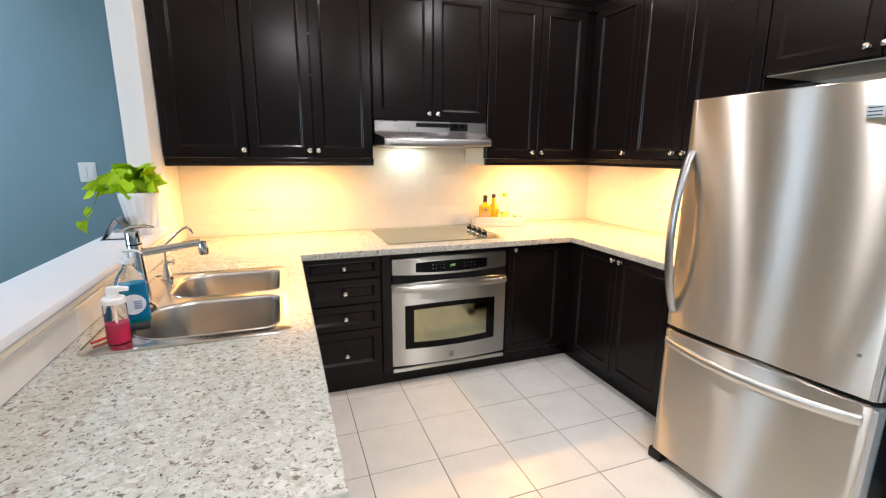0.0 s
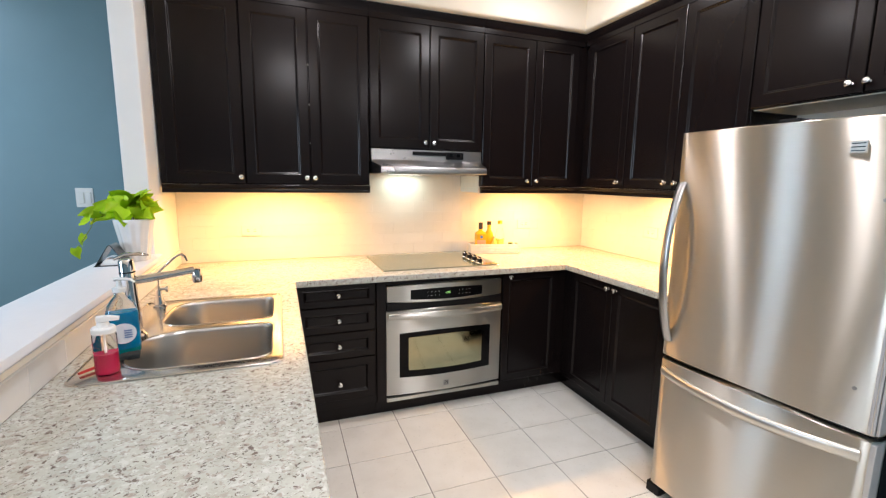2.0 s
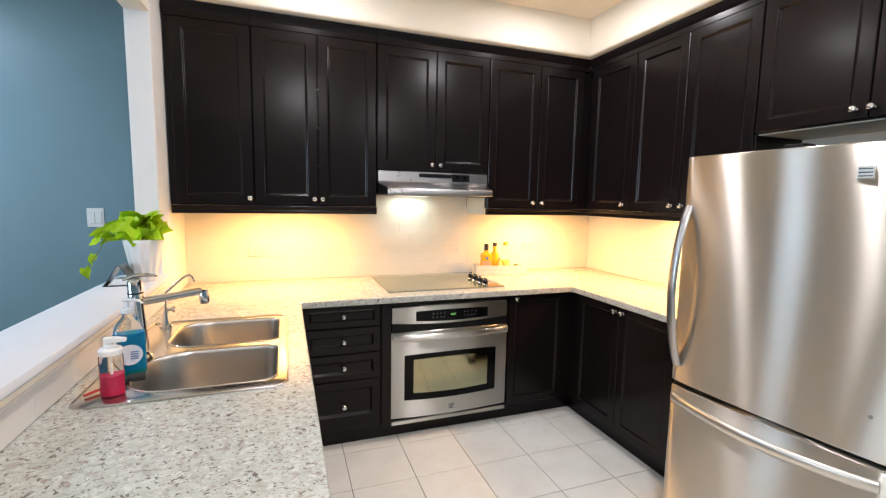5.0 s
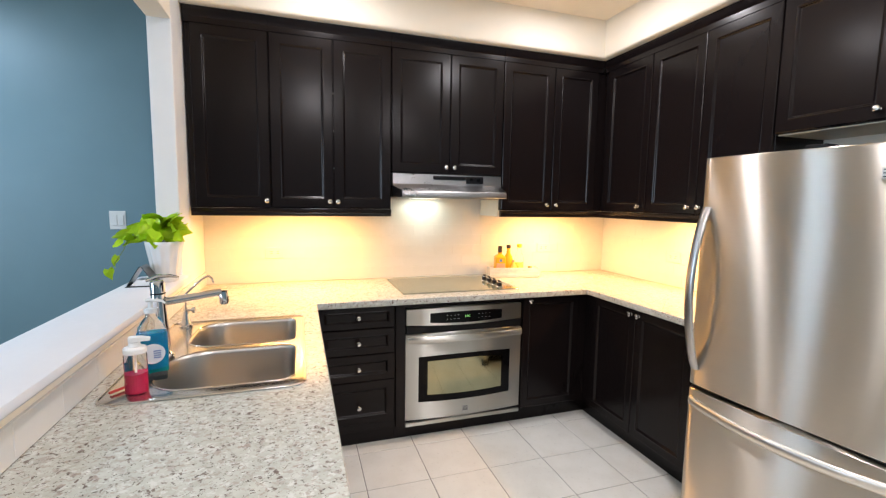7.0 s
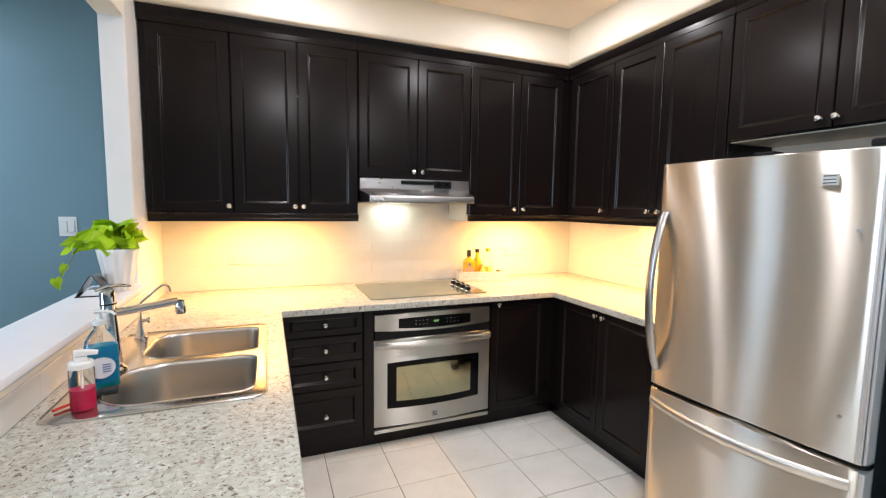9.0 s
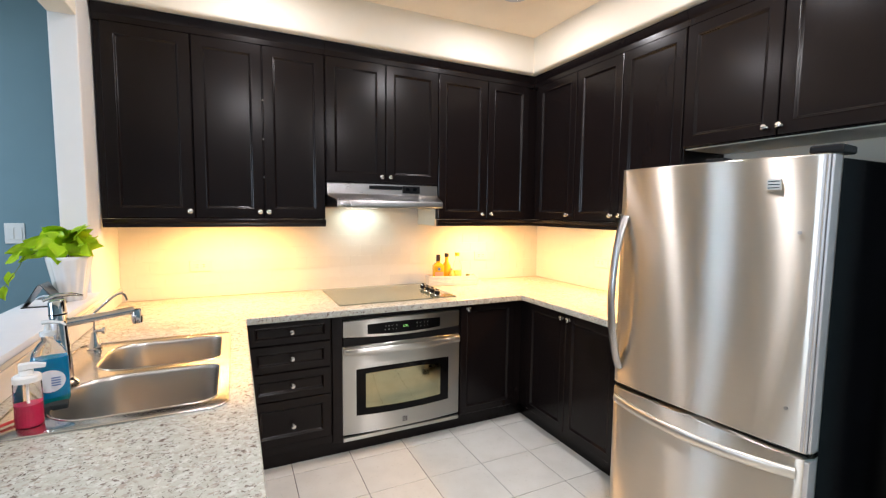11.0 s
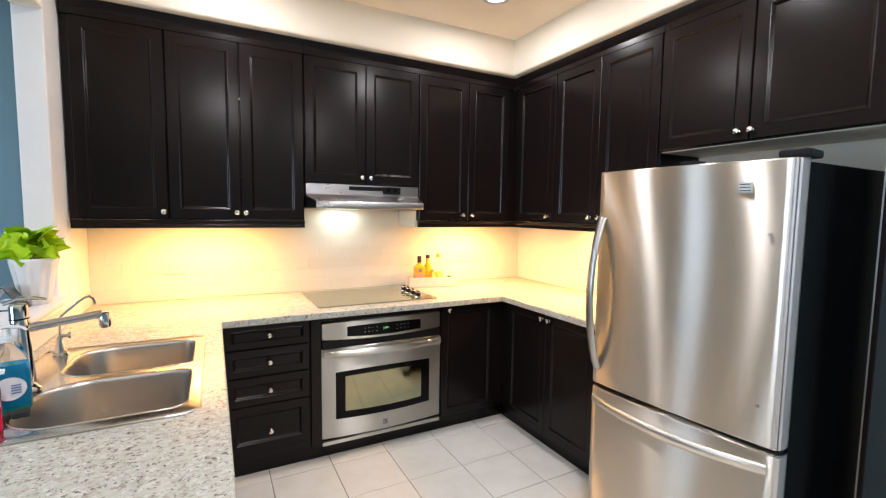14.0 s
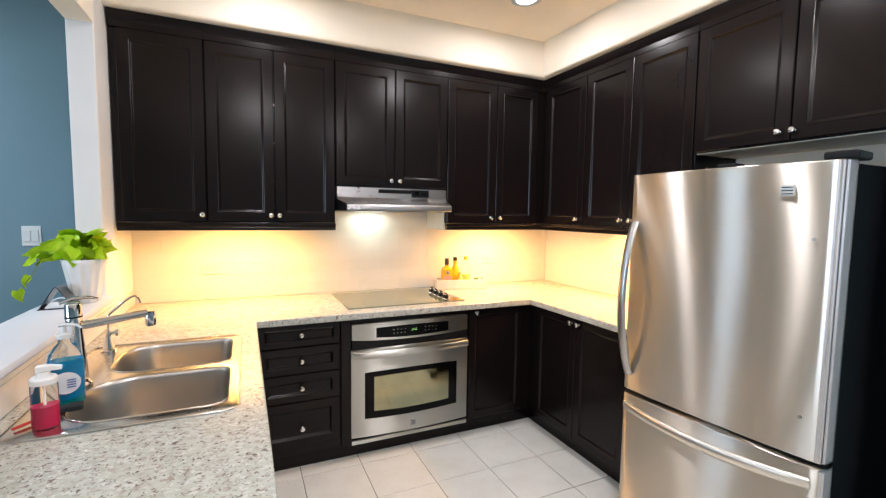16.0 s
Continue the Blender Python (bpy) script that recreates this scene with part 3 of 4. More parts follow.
part("top_rail", B(0.057, 0.8165, 0.002, 0.04, 0.834, 0.864, bevel=0.001), ESPRESSO, t)
part("bottom_rail", B(0.0005, 0.8235, 0.065, 0.085, 0, 0.097), ESPRESSO, t)

# worktop with the opening for the sink
SX0, SX1, SY0, SY1 = -1.503, -0.963, -1.768, -0.925
bm = bmesh.new()
U = [(XL + 0.001, YB - 0.001), (XL + 0.001, -2.476), (-0.889, -2.476), (-0.889, -0.682), (0.832, -0.682), (0.832, -1.63), (XR - 0.001, -1.63), (XR - 0.001, YB - 0.001)]
hole = [(x, y) for x, y, z in rrect(SX0 + 0.02, SX1 - 0.02, SY0 + 0.02, SY1 - 0.02, 0, 0.04, 4)]
edges = []
for loop in (U, hole):
    vs = [bm.verts.new((x, y, CT)) for x, y in loop]
    edges += [bm.edges.new((vs[i], vs[(i + 1) % len(vs)])) for i in range(len(vs))]
bmesh.ops.triangle_fill(bm, use_beauty=True, use_dissolve=False, edges=edges)
ext = bmesh.ops.extrude_face_region(bm, geom=list(bm.faces))
bmesh.ops.translate(bm, verts=[v for v in ext["geom"] if isinstance(v, bmesh.types.BMVert)], vec=(0, 0, -0.038))
worktop = solo("worktop", bm, GRANITE, "speckled grey and cream stone worktop in a U shape", "worktop")
bv = worktop.modifiers.new("edge", "BEVEL")
bv.width, bv.segments, bv.limit_method, bv.angle_limit = 0.006, 3, "ANGLE", radians(40)

# ---- range hood ----
t = thing("range_hood", (-0.030, UPY, 1.49), 0, "stainless steel range hood under the short cabinet, lamp on", "range hood")
bm = bmesh.new()
prof = [(0.36, 0.152), (0.004, 0.152), (-0.002, 0.149), (-0.006, 0.085), (-0.020, 0.070), (-0.105, 0.046), (-0.122, 0.040), (-0.125, 0.034), (-0.125, 0.004), (-0.120, 0.0), (0.36, 0.0)]
def hood_end(y, z, full, lip):
    return full if y > -0.015 else full + (lip - full) * min(1, (-0.015 - y) / 0.085)


rings(bm, [[(hood_end(y, z, -0.376, -0.340), y, z) for y, z in prof], [(hood_end(y, z, 0.374, 0.360), y, z) for y, z in prof]])
part("canopy", bm, STEEL_HOOD, t, "", 35)
# thin dark sheet laid over the tapered left end of the canopy
bm = bmesh.new()
low = [p for p in prof if p[1] < 0.075 and p[0] < 0.2] + [(0.05, 0.0), (0.05, 0.075)]
rings(bm, [[(hood_end(y, z, -0.376, -0.340) - k, y, z) for y, z in low] for k in (0.0006, 0.002)])
part("dark_end", bm, BLACK_PLASTIC, t, "thin dark sheet on the canopy's left end")
part("vent_slot", B(-0.11, 0.115, -0.012, 0.004, 0.118, 0.141, bevel=0.002), BLACK_PLASTIC, t, "black vent slot")
c = part("switch_panel", B(0.118, 0.240, -0.014, 0.004, 0.096, 0.143, bevel=0.002), BLACK_PLASTIC, t, "black switch panel")
for dx in (0.152, 0.203):
    part("switch", B(dx - 0.012, dx + 0.012, -0.017, -0.013, 0.114, 0.132, bevel=0.002), BLACK_GLASS, c)
part("filter", B(-0.33, 0.33, -0.08, 0.33, -0.004, -0.0005), HANDLE, t)
part("lamp_lens", B(-0.19, 0.03, 0.25, 0.31, -0.0055, -0.0042), HOOD_GLOW, t, "glowing lamp lens")

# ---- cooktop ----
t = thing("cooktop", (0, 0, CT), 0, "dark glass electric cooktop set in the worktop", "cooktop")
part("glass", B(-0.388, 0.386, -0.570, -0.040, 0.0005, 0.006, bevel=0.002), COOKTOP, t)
for i in range(4):
    y = -0.235 - 0.083 * i
    k = part("control_knob", lathe(bmesh.new(), [(0.001, 0.006), (0.024, 0.006), (0.024, 0.009), (0.019, 0.012), (0.018, 0.030), (0.015, 0.033), (0.001, 0.033)], 20, 0.285, y),
             BLACK_PLASTIC, t, "black knob with a bright rim", 40)
    part("cap", lathe(bmesh.new(), [(0.001, 0.0332), (0.0155, 0.0332), (0.0155, 0.036), (0.013, 0.038), (0.001, 0.0385)], 18, 0.285, y), CHROME, k)
    part("skirt", lathe(bmesh.new(), [(0.0185, 0.0065), (0.026, 0.0065), (0.0255, 0.010), (0.0195, 0.0125)], 20, 0.285, y), CHROME, k, "", 40)
    part("grip", B(0.281, 0.289, y - 0.015, y + 0.015, 0.0385, 0.046, bevel=0.002), BLACK_PLASTIC, k)

# ---- oven ----
t = thing("oven", (0, BASEY, 0), 0, "built-in stainless steel wall oven below the cooktop", "oven")
part("body", B(-0.378, 0.378, 0.041, 0.60, 0.11, 0.83), BLACK, t)


def bowed(x0, x1, z0, z1, bulge, top=0.0, low=0.0, thick=0.02, edge=0.004, n=18):
    """A plate whose face swells outward and whose top and bottom edges may arch."""
    bm = bmesh.new()
    loops = []
    for i in range(n + 1):
        u = i / n
        x = x0 + (x1 - x0) * u
        k = 1 - (2 * u - 1) ** 2
        y = -bulge * k
        a, b = z0 - low * k, z1 + top * k
        loops.append([(x, thick, a), (x, y + edge, a), (x, y, a + edge), (x, y, b - edge), (x, y + edge, b), (x, thick, b)])
    rings(bm, loops)
    return bm


panel = part("control_panel", bowed(-0.378, 0.378, 0.727, 0.826, 0.022, 0.006, 0.010), STEEL_OVEN, t, "brushed steel control panel", 35)
display = part("display", bowed(-0.236, 0.236, 0.738, 0.800, 0.009, 0.005, 0.008, 0.012, 0.003), BLACK_GLASS, panel, "black glass display", 35)
display.location = (0, -0.0145, 0)
text_part("LOC", 0.017, GREEN_DIGIT, panel, (0.0, -0.0255, 0.771), "green lit display letters")
for i in range(4):
    for x in (-0.13 + 0.024 * i, 0.075 + 0.024 * i):
        for z in (0.758, 0.781):
            part("button_mark", B(x - 0.004, x + 0.004, -0.0238, -0.0225, z - 0.0008, z + 0.0008), HANDLE, panel)
part("gap_trim", B(-0.376, 0.376, -0.004, 0.03, 0.676, 0.722), BLACK_PLASTIC, t)
door = part("door", bowed(-0.382, 0.382, 0.136, 0.672, 0.016, 0.004, 0.004), STEEL_OVEN, t, "brushed steel oven door", 35)
w = part("window_frame", bowed(-0.303, 0.303, 0.247, 0.532, 0.012, 0.004, 0.006, 0.012, 0.003), BLACK_GLASS, door, "black glass window frame", 35)
w.location = (0, -0.0075, 0)
g = part("window", bowed(-0.247, 0.243, 0.290, 0.502, 0.009, 0.004, 0.006, 0.008, 0.002), MIRROR_GLASS, door, "reflective oven window", 35)
g.location = (0, -0.0125, 0)
bm = bmesh.new()
pts = []
for i in range(21):
    u = i / 20
    pts.append((-0.374 + 0.748 * u, -0.020 - 0.030 * (1 - (2 * u - 1) ** 2), 0.645))
sweep(bm, pts, [(0.008, 0.014), (0.004, 0.019), (-0.004, 0.019), (-0.008, 0.014), (-0.008, -0.014), (-0.004, -0.019), (0.004, -0.019), (0.008, -0.014)])
bar = part("handle", bm, STEEL_OVEN, door, "wide bowed steel handle", 50)
for x in (-0.372, 0.356):
    part("bracket", B(x, x + 0.016, -0.020, 0.004, 0.628, 0.662, bevel=0.003), STEEL_OVEN, bar)
part("bottom_trim", B(-0.382, 0.382, -0.006, 0.03, 0.097, 0.122, bevel=0.004), STEEL_OVEN, t)
part("vent_gap", B(-0.378, 0.378, 0.006, 0.03, 0.1225, 0.1305), BLACK_PLASTIC, t)
badge = part("badge", B(-0.019, 0.019, -0.0185, -0.014, 0.160, 0.196, bevel=0.001), HANDLE, door, "small square maker's plate")
for i in range(4):
    part("bar", B(-0.014, 0.014, -0.0192, -0.0186, 0.166 + 0.0075 * i, 0.169 + 0.0075 * i), BLACK_PLASTIC, badge)

# ---- refrigerator ----
FRX = math.degrees(math.atan2(-0.746, 0.08))
t = thing("refrigerator", (0.648, -1.661, 0), FRX, "stainless steel bottom-freezer refrigerator with black sides", "refrigerator")
FW = 0.754
bm = B(0.004, FW - 0.004, 0.075, 0.735, 0.03, 1.652, bevel=0.004)
for v in bm.verts:                        # the case stands square to the wall behind the doors
    v.co.x += 0.107 * (v.co.y - 0.075)
part("case", bm, BLACK, t, "black textured steel case")


def fridge_door(name, z0, z1, label):
    bm = bmesh.new()
    n, loops = 56, []
    for i in range(n + 1):
        u = i / n
        s = 2 * u - 1
        x = FW * u
        y = -0.015 * (1 - s * s) + 0.030 * max(0, (abs(s) - 0.95) / 0.05) ** 2
        loops.append([(x, 0.07, z0), (x, y + 0.006, z0), (x, y + 0.001, z0 + 0.003), (x, y, z0 + 0.008), (x, y, z1 - 0.008), (x, y + 0.001, z1 - 0.003), (x, y + 0.006, z1), (x, 0.07, z1)])
    rings(bm, loops)
    return part(name, bm, STEEL, t, label, 35)


upper = fridge_door("fresh_food_door", 0.689, 1.662, "brushed steel upper door")
lower = fridge_door("freezer_drawer", 0.052, 0.671, "brushed steel freezer drawer")
part("door_gasket", B(0.012, FW - 0.012, 0.03, 0.074, 0.05, 1.645), BLACK_PLASTIC, t)
bm = bmesh.new()
pts = [(0.036, -0.006 - 0.072 * math.sin(math.pi * i / 24) ** 0.8, 0.765 + 0.69 * i / 24) for i in range(25)]
sweep(bm, pts, oval(0.019, 0.010, 12), up=(0, -1, 0))
part("handle", bm, HANDLE, upper, "bowed satin steel handle", 50)
bm = bmesh.new()
pts = [(0.028 + 0.694 * i / 24, -0.008 - 0.058 * math.sin(math.pi * i / 24) ** 0.8, 0.619 - 0.008 * math.sin(math.pi * i / 24)) for i in range(25)]
sweep(bm, pts, oval(0.011, 0.020, 14))
part("handle", bm, PALE_HANDLE, lower, "bowed satin steel handle", 50)
for x0, x1, y in ((0.7275, 0.7355, -0.0040), (0.7370, 0.7445, -0.0005), (0.7460, 0.7545, 0.0045)):
    part("edge_trim", B(x0, x1, y, 0.06, 0.695, 1.658, bevel=0.002), LIGHT_TRIM, upper, "pale grey edge trim")
part("edge_trim", B(0.734, 0.7550, 0.002, 0.06, 0.058, 0.665, bevel=0.003), LIGHT_TRIM, lower, "pale grey edge trim")
for z in (1.412, 0.826):
    part("plug", lathe(bmesh.new(), [(0.001, -0.0085), (0.006, -0.0085), (0.006, 0.0)], 14, 0.683, 0, z, "y"), HANDLE, upper, "small grey hole plug")
bd = part("badge", B(0.582, 0.624, -0.0130, -0.007, 1.551, 1.589, bevel=0.001), PALE_HANDLE, upper, "small square maker's plate")
for i in range(3):
    part("bar", B(0.586, 0.620, -0.0136, -0.0131, 1.557 + 0.011 * i, 1.560 + 0.011 * i), DARK_CHROME, bd)
part("hinge_cover", B(0.682, 0.770, 0.012, 0.13, 1.6622, 1.689, bevel=0.008, seg=3), BLACK_PLASTIC, t, "black plastic hinge cover")
part("hinge_cover", B(0.35, 0.42, 0.03, 0.10, 1.6622, 1.680, bevel=0.006), BLACK_PLASTIC, t, "black plastic top catch")
part("grille", B(0.06, FW - 0.02, 0.06, 0.08, 0.006, 0.05), BLACK_PLASTIC, t, "black base grille")
part("foot", B(-0.006, 0.062, -0.004, 0.085, 0.0, 0.05, bevel=0.006), BLACK_PLASTIC, t, "black plastic foot")
part("foot", B(FW - 0.055, FW - 0.002, 0.012, 0.085, 0.0, 0.05, bevel=0.006), BLACK_PLASTIC, t, "black plastic foot")

# ---- sink and taps ----
t = thing("sink", (0, 0, CT), 0, "double-bowl stainless steel sink set in the worktop", "sink")
bm = bmesh.new()
bowls = [(-1.405, -0.992, -1.715, -1.372, (0.115, 0.055, 0.05, 0.13)), (-1.385, -0.992, -1.318, -0.975, (0.10, 0.05, 0.055, 0.115))]
outer = rrect(SX0, SX1, SY0, SY1, 0.0045, 0.045, 6)
edges = []
for lp in [outer] + [rrect(a, b, c, d, 0.0045, r, 7) for a, b, c, d, r in bowls]:
    vs = [bm.verts.new(p) for p in lp]
    edges += [bm.edges.new((vs[i], vs[(i + 1) % len(vs)])) for i in range(len(vs))]
bmesh.ops.triangle_fill(bm, use_beauty=True, use_dissolve=False, edges=edges)
rings(bm, [outer, rrect(SX0 - 0.003, SX1 + 0.003, SY0 - 0.003, SY1 + 0.003, 0.0028, 0.047, 6), rrect(SX0 - 0.004, SX1 + 0.004, SY0 - 0.004, SY1 + 0.004, 0.0004, 0.048, 6)], False, False)
bmesh.ops.remove_doubles(bm, verts=bm.verts, dist=0.0003)
part("deck", bm, STEEL_RIM, t, "polished steel rim", 35)
for a, b, c, d, r in bowls:
    bm = bmesh.new()
    lps = []
    for inset, z in ((0, 0.0045), (0.003, 0.001), (0.006, -0.008), (0.012, -0.10), (0.018, -0.155), (0.03, -0.178), (0.055, -0.188), (0.12, -0.192)):
        lps.append(rrect(a + inset, b - inset, c + inset, d - inset, z, tuple(max(0.02, q - inset * 0.4) for q in r), 7))
    rings(bm, lps, False, True)
    bw = part("bowl", bm, STEEL_SINK, t, "satin steel bowl", 50)
    cx, cy = (a + b) / 2, (c + d) / 2
    part("drain", lathe(bmesh.new(), [(0.001, -0.193), (0.03, -0.193), (0.034, -0.189), (0.045, -0.1885), (0.046, -0.191)], 24, cx, cy), CHROME, bw, "chrome drain", 40)

for lp in [rrect(a - 0.002, b + 0.002, c - 0.002, d + 0.002, 0.0052, r, 7) for a, b, c, d, r in bowls] + [rrect(SX0, SX1, SY0, SY1, 0.0042, 0.045, 6)]:
    bm = bmesh.new()
    n = len(lp)
    secs = []
    for i in range(n):
        p, q = Vector(lp[i]), (Vector(lp[(i + 1) % n]) - Vector(lp[i - 1])).normalized()
        side = Vector((q.y, -q.x, 0))
        secs.append([tuple(p + side * (0.0032 * math.cos(k)) + Vector((0, 0, 0.0022 * math.sin(k)))) for k in (2 * math.pi * m / 8 for m in range(8))])
    rings(bm, secs + [secs[0]], False, False)
    bmesh.ops.remove_doubles(bm, verts=bm.verts, dist=0.00005)
    part("rolled_edge", bm, STEEL_RIM, t, "bright rolled edge", 60)

t = thing("kitchen_faucet", (-1.430, -1.40, CT + 0.006), 0, "chrome single-lever faucet with a long swivel spout", "faucet")
t.matrix_world = pose(-1.428, -1.40, CT + 0.006, 0, -2, 0)
bm = lathe(bmesh.new(), [(0.001, 0), (0.034, 0), (0.034, 0.006), (0.027, 0.012), (0.024, 0.03), (0.0225, 0.20), (0.0215, 0.262), (0.018, 0.268), (0.001, 0.270)], 28)
part("body", bm, CHROME, t, "", 40)
part("seam", lathe(bmesh.new(), [(0.0222, 0.222), (0.0232, 0.223), (0.0232, 0.226), (0.0222, 0.227)], 28), BLACK_PLASTIC, t)
bm = bmesh.new()
pts = [Vector((0.010, 0.004, 0.192)), Vector((0.08, 0.032, 0.195)), Vector((0.15, 0.056, 0.199)), Vector((0.184, 0.067, 0.201))]
sweep(bm, pts, oval(0.0142, 0.0142, 16), scales=[1, 0.96, 0.9, 0.88])
sp = part("spout", bm, CHROME, t, "", 50)
bm = bmesh.new()
lathe(bm, [(0.001, 0.016), (0.014, 0.014), (0.017, 0.0), (0.018, -0.020), (0.015, -0.034), (0.001, -0.035)], 18, 0.191, 0.070, 0.189)
part("spray_head", bm, CHROME, sp, "", 45)
bm = bmesh.new()
sweep(bm, [(-0.03, -0.008, 0.272), (0.0, 0, 0.283), (0.035, 0.01, 0.282), (0.062, 0.018, 0.274)], oval(0.021, 0.007, 12), scales=[0.7, 1, 0.85, 0.4])
part("lever", bm, CHROME, t, "", 50)

t = thing("filter_tap", (-1.441, -1.012, CT + 0.0045), 0, "small chrome drinking-water tap behind the sink", "faucet")
part("base", lathe(bmesh.new(), [(0.001, 0), (0.026, 0), (0.026, 0.006), (0.020, 0.010), (0.019, 0.022), (0.013, 0.045), (0.010, 0.070), (0.001, 0.072)], 22), CHROME, t, "", 40)
bm = bmesh.new()
pts = [(0, 0, 0.06), (0, 0, 0.135), (0.006, 0.003, 0.149), (0.055, 0.02, 0.196), (0.075, 0.028, 0.211), (0.088, 0.033, 0.213), (0.097, 0.037, 0.204), (0.104, 0.04, 0.182)]
sweep(bm, pts, oval(0.0048, 0.0048, 10), up=(0.3, -1, 0.1))
part("spout", bm, CHROME, t, "", 60)
part("valve", lathe(bmesh.new(), [(0.001, 0.0), (0.006, 0.004), (0.006, 0.022), (0.013, 0.026), (0.014, 0.036), (0.001, 0.038)], 14, 0, 0, 0.074, "x"), CHROME, t, "", 40)

# soap bottles
t = thing("soap_dispenser", (-1.419, -1.698, CT + 0.0045), 12, "clear foaming soap dispenser with red soap and white pump", "soap bottle")
t.scale = (0.85, 0.85, 0.98)
part("liquid", lathe(bmesh.new(), [(0.001, 0.003), (0.029, 0.003), (0.0305, 0.008), (0.0305, 0.060), (0.001, 0.060)], 26), RED_LIQUID, t, "red soap")
b = part("bottle", lathe(bmesh.new(), [(0.001, 0), (0.030, 0), (0.0335, 0.004), (0.0335, 0.112), (0.031, 0.118), (0.031, 0.1185), (0.001, 0.1185)], 26), CLEAR, t, "clear plastic bottle", 40)
b.visible_shadow = False
part("collar", lathe(bmesh.new(), [(0.001, 0.119), (0.0335, 0.119), (0.0335, 0.132), (0.030, 0.136), (0.018, 0.137), (0.016, 0.150), (0.001, 0.150)], 26), WHITE_PLASTIC, t, "white collar", 40)
bm = bmesh.new()
sweep(bm, [(-0.016, 0, 0.158), (0, 0, 0.1585), (0.02, 0, 0.158), (0.044, 0, 0.155)], [(0.014, 0.007), (-0.014, 0.007), (-0.014, -0.007), (0.014, -0.007)], scales=[1, 1, 0.85, 0.6])
part("pump_head", bm, WHITE_PLASTIC, t, "white pump head")
part("dip_tube", lathe(bmesh.new(), [(0.003, 0.0605), (0.003, 0.118)], 8), WHITE_PLASTIC, t)

t = thing("dish_soap_bottle", (-1.418, -1.548, CT + 0.0045), 15, "clear bottle of blue dish soap with a pump", "soap bottle")


def oval_lathe(profile, sx, sy, seg=26):
    bm = bmesh.new()
    rings(bm, [[(r * sx * math.cos(2 * math.pi * i / seg), r * sy * math.sin(2 * math.pi * i / seg), z) for i in range(seg)] for r, z in profile])
    return bm


t.scale = (1, 1, 0.875)
part("liquid", oval_lathe([(0.05, 0.022), (1, 0.022), (1, 0.143), (0.955, 0.151), (0.05, 0.151)], 0.0405, 0.027), BLUE_LIQUID, t, "blue soap", 40)
part("liquid", oval_lathe([(0.05, 0.003), (0.93, 0.003), (1, 0.010), (1, 0.0215), (0.05, 0.0215)], 0.0405, 0.027), TEAL_LIQUID, t, "dark teal soap settled at the base", 40)
b = part("bottle", oval_lathe([(0.05, 0), (0.92, 0), (1, 0.008), (1, 0.145), (0.86, 0.172), (0.58, 0.195), (0.36, 0.208), (0.34, 0.222), (0.05, 0.222)], 0.042, 0.0285), CLEAR, t, "clear plastic bottle", 40)
b.visible_shadow = False
bm = bmesh.new()
rings(bm, [[(0.033 * math.cos(2 * math.pi * i / 28), -0.0305 + 0.004 * math.cos(2 * math.pi * i / 28) ** 2 - k, 0.080 + 0.036 * math.sin(2 * math.pi * i / 28)) for i in range(28)] for k in (0, 0.0008)])
lb = part("label", bm, LABEL, t, "pale oval paper label")
for i in range(4):
    part("bar", B(0.002, 0.022, -0.0325, -0.0315, 0.064 + 0.008 * i, 0.068 + 0.008 * i), LABEL_BLUE, lb)
part("collar", lathe(bmesh.new(), [(0.001, 0.2225), (0.018, 0.2225), (0.018, 0.236), (0.008, 0.240), (0.006, 0.262), (0.001, 0.262)], 18), FROST, t, "frosted pump collar", 40)
bm = bmesh.new()
sweep(bm, [(-0.012, 0, 0.266), (0.0, 0, 0.268), (0.03, -0.012, 0.264), (0.04, -0.016, 0.254)], oval(0.009, 0.006, 10), scales=[1, 1, 0.7, 0.5])
part("pump_head", bm, FROST, t, "", 50)
t = thing("scrub_brush", (-1.485, -1.70, CT + 0.0045), 50, "thin red-handled brush lying on the sink rim", "brush")
part("handle", sweep(bmesh.new(), [(0, 0, 0.006), (0.05, 0, 0.007), (0.10, 0, 0.006)], oval(0.005, 0.004, 8)), RED_STICK, t)
part("head", B(0.10, 0.135, -0.012, 0.012, 0.002, 0.016, bevel=0.003), SPONGE, t)
t = thing("sponge", (-1.385, -1.60, CT + 0.0045), 12, "dark scouring sponge beside the soap bottle", "sponge")
part("pad", B(-0.018, 0.018, -0.02, 0.02, 0, 0.015, bevel=0.004), SPONGE, t)

# ---- on the ledge ----
t = thing("napkin_holder", (-1.650, -0.80, 1.062), 0, "triangular dark chrome napkin holder on the white ledge", "napkin holder")
bm = bmesh.new()
sweep(bm, [(-0.058, 0, 0.002), (-0.006, 0, 0.088), (0.0, 0, 0.092), (0.006, 0, 0.088), (0.058, 0, 0.002)], [(0.0015, 0.045), (-0.0015, 0.045), (-0.0015, -0.045), (0.0015, -0.045)], up=(0, 1, 0.001))
part("frame", bm, DARK_CHROME, t, "bent dark chrome sheet")
part("base", B(-0.062, 0.062, -0.045, 0.045, 0.0, 0.003), BLACK_PLASTIC, t)
bm = bmesh.new()
rings(bm, [[(-0.045, y, 0.004), (0.045, y, 0.004), (0.02, y, 0.030), (-0.02, y, 0.030)] for y in (-0.035, 0.035)])
part("napkins", bm, WHITE_PLASTIC, t, "stack of white paper napkins")

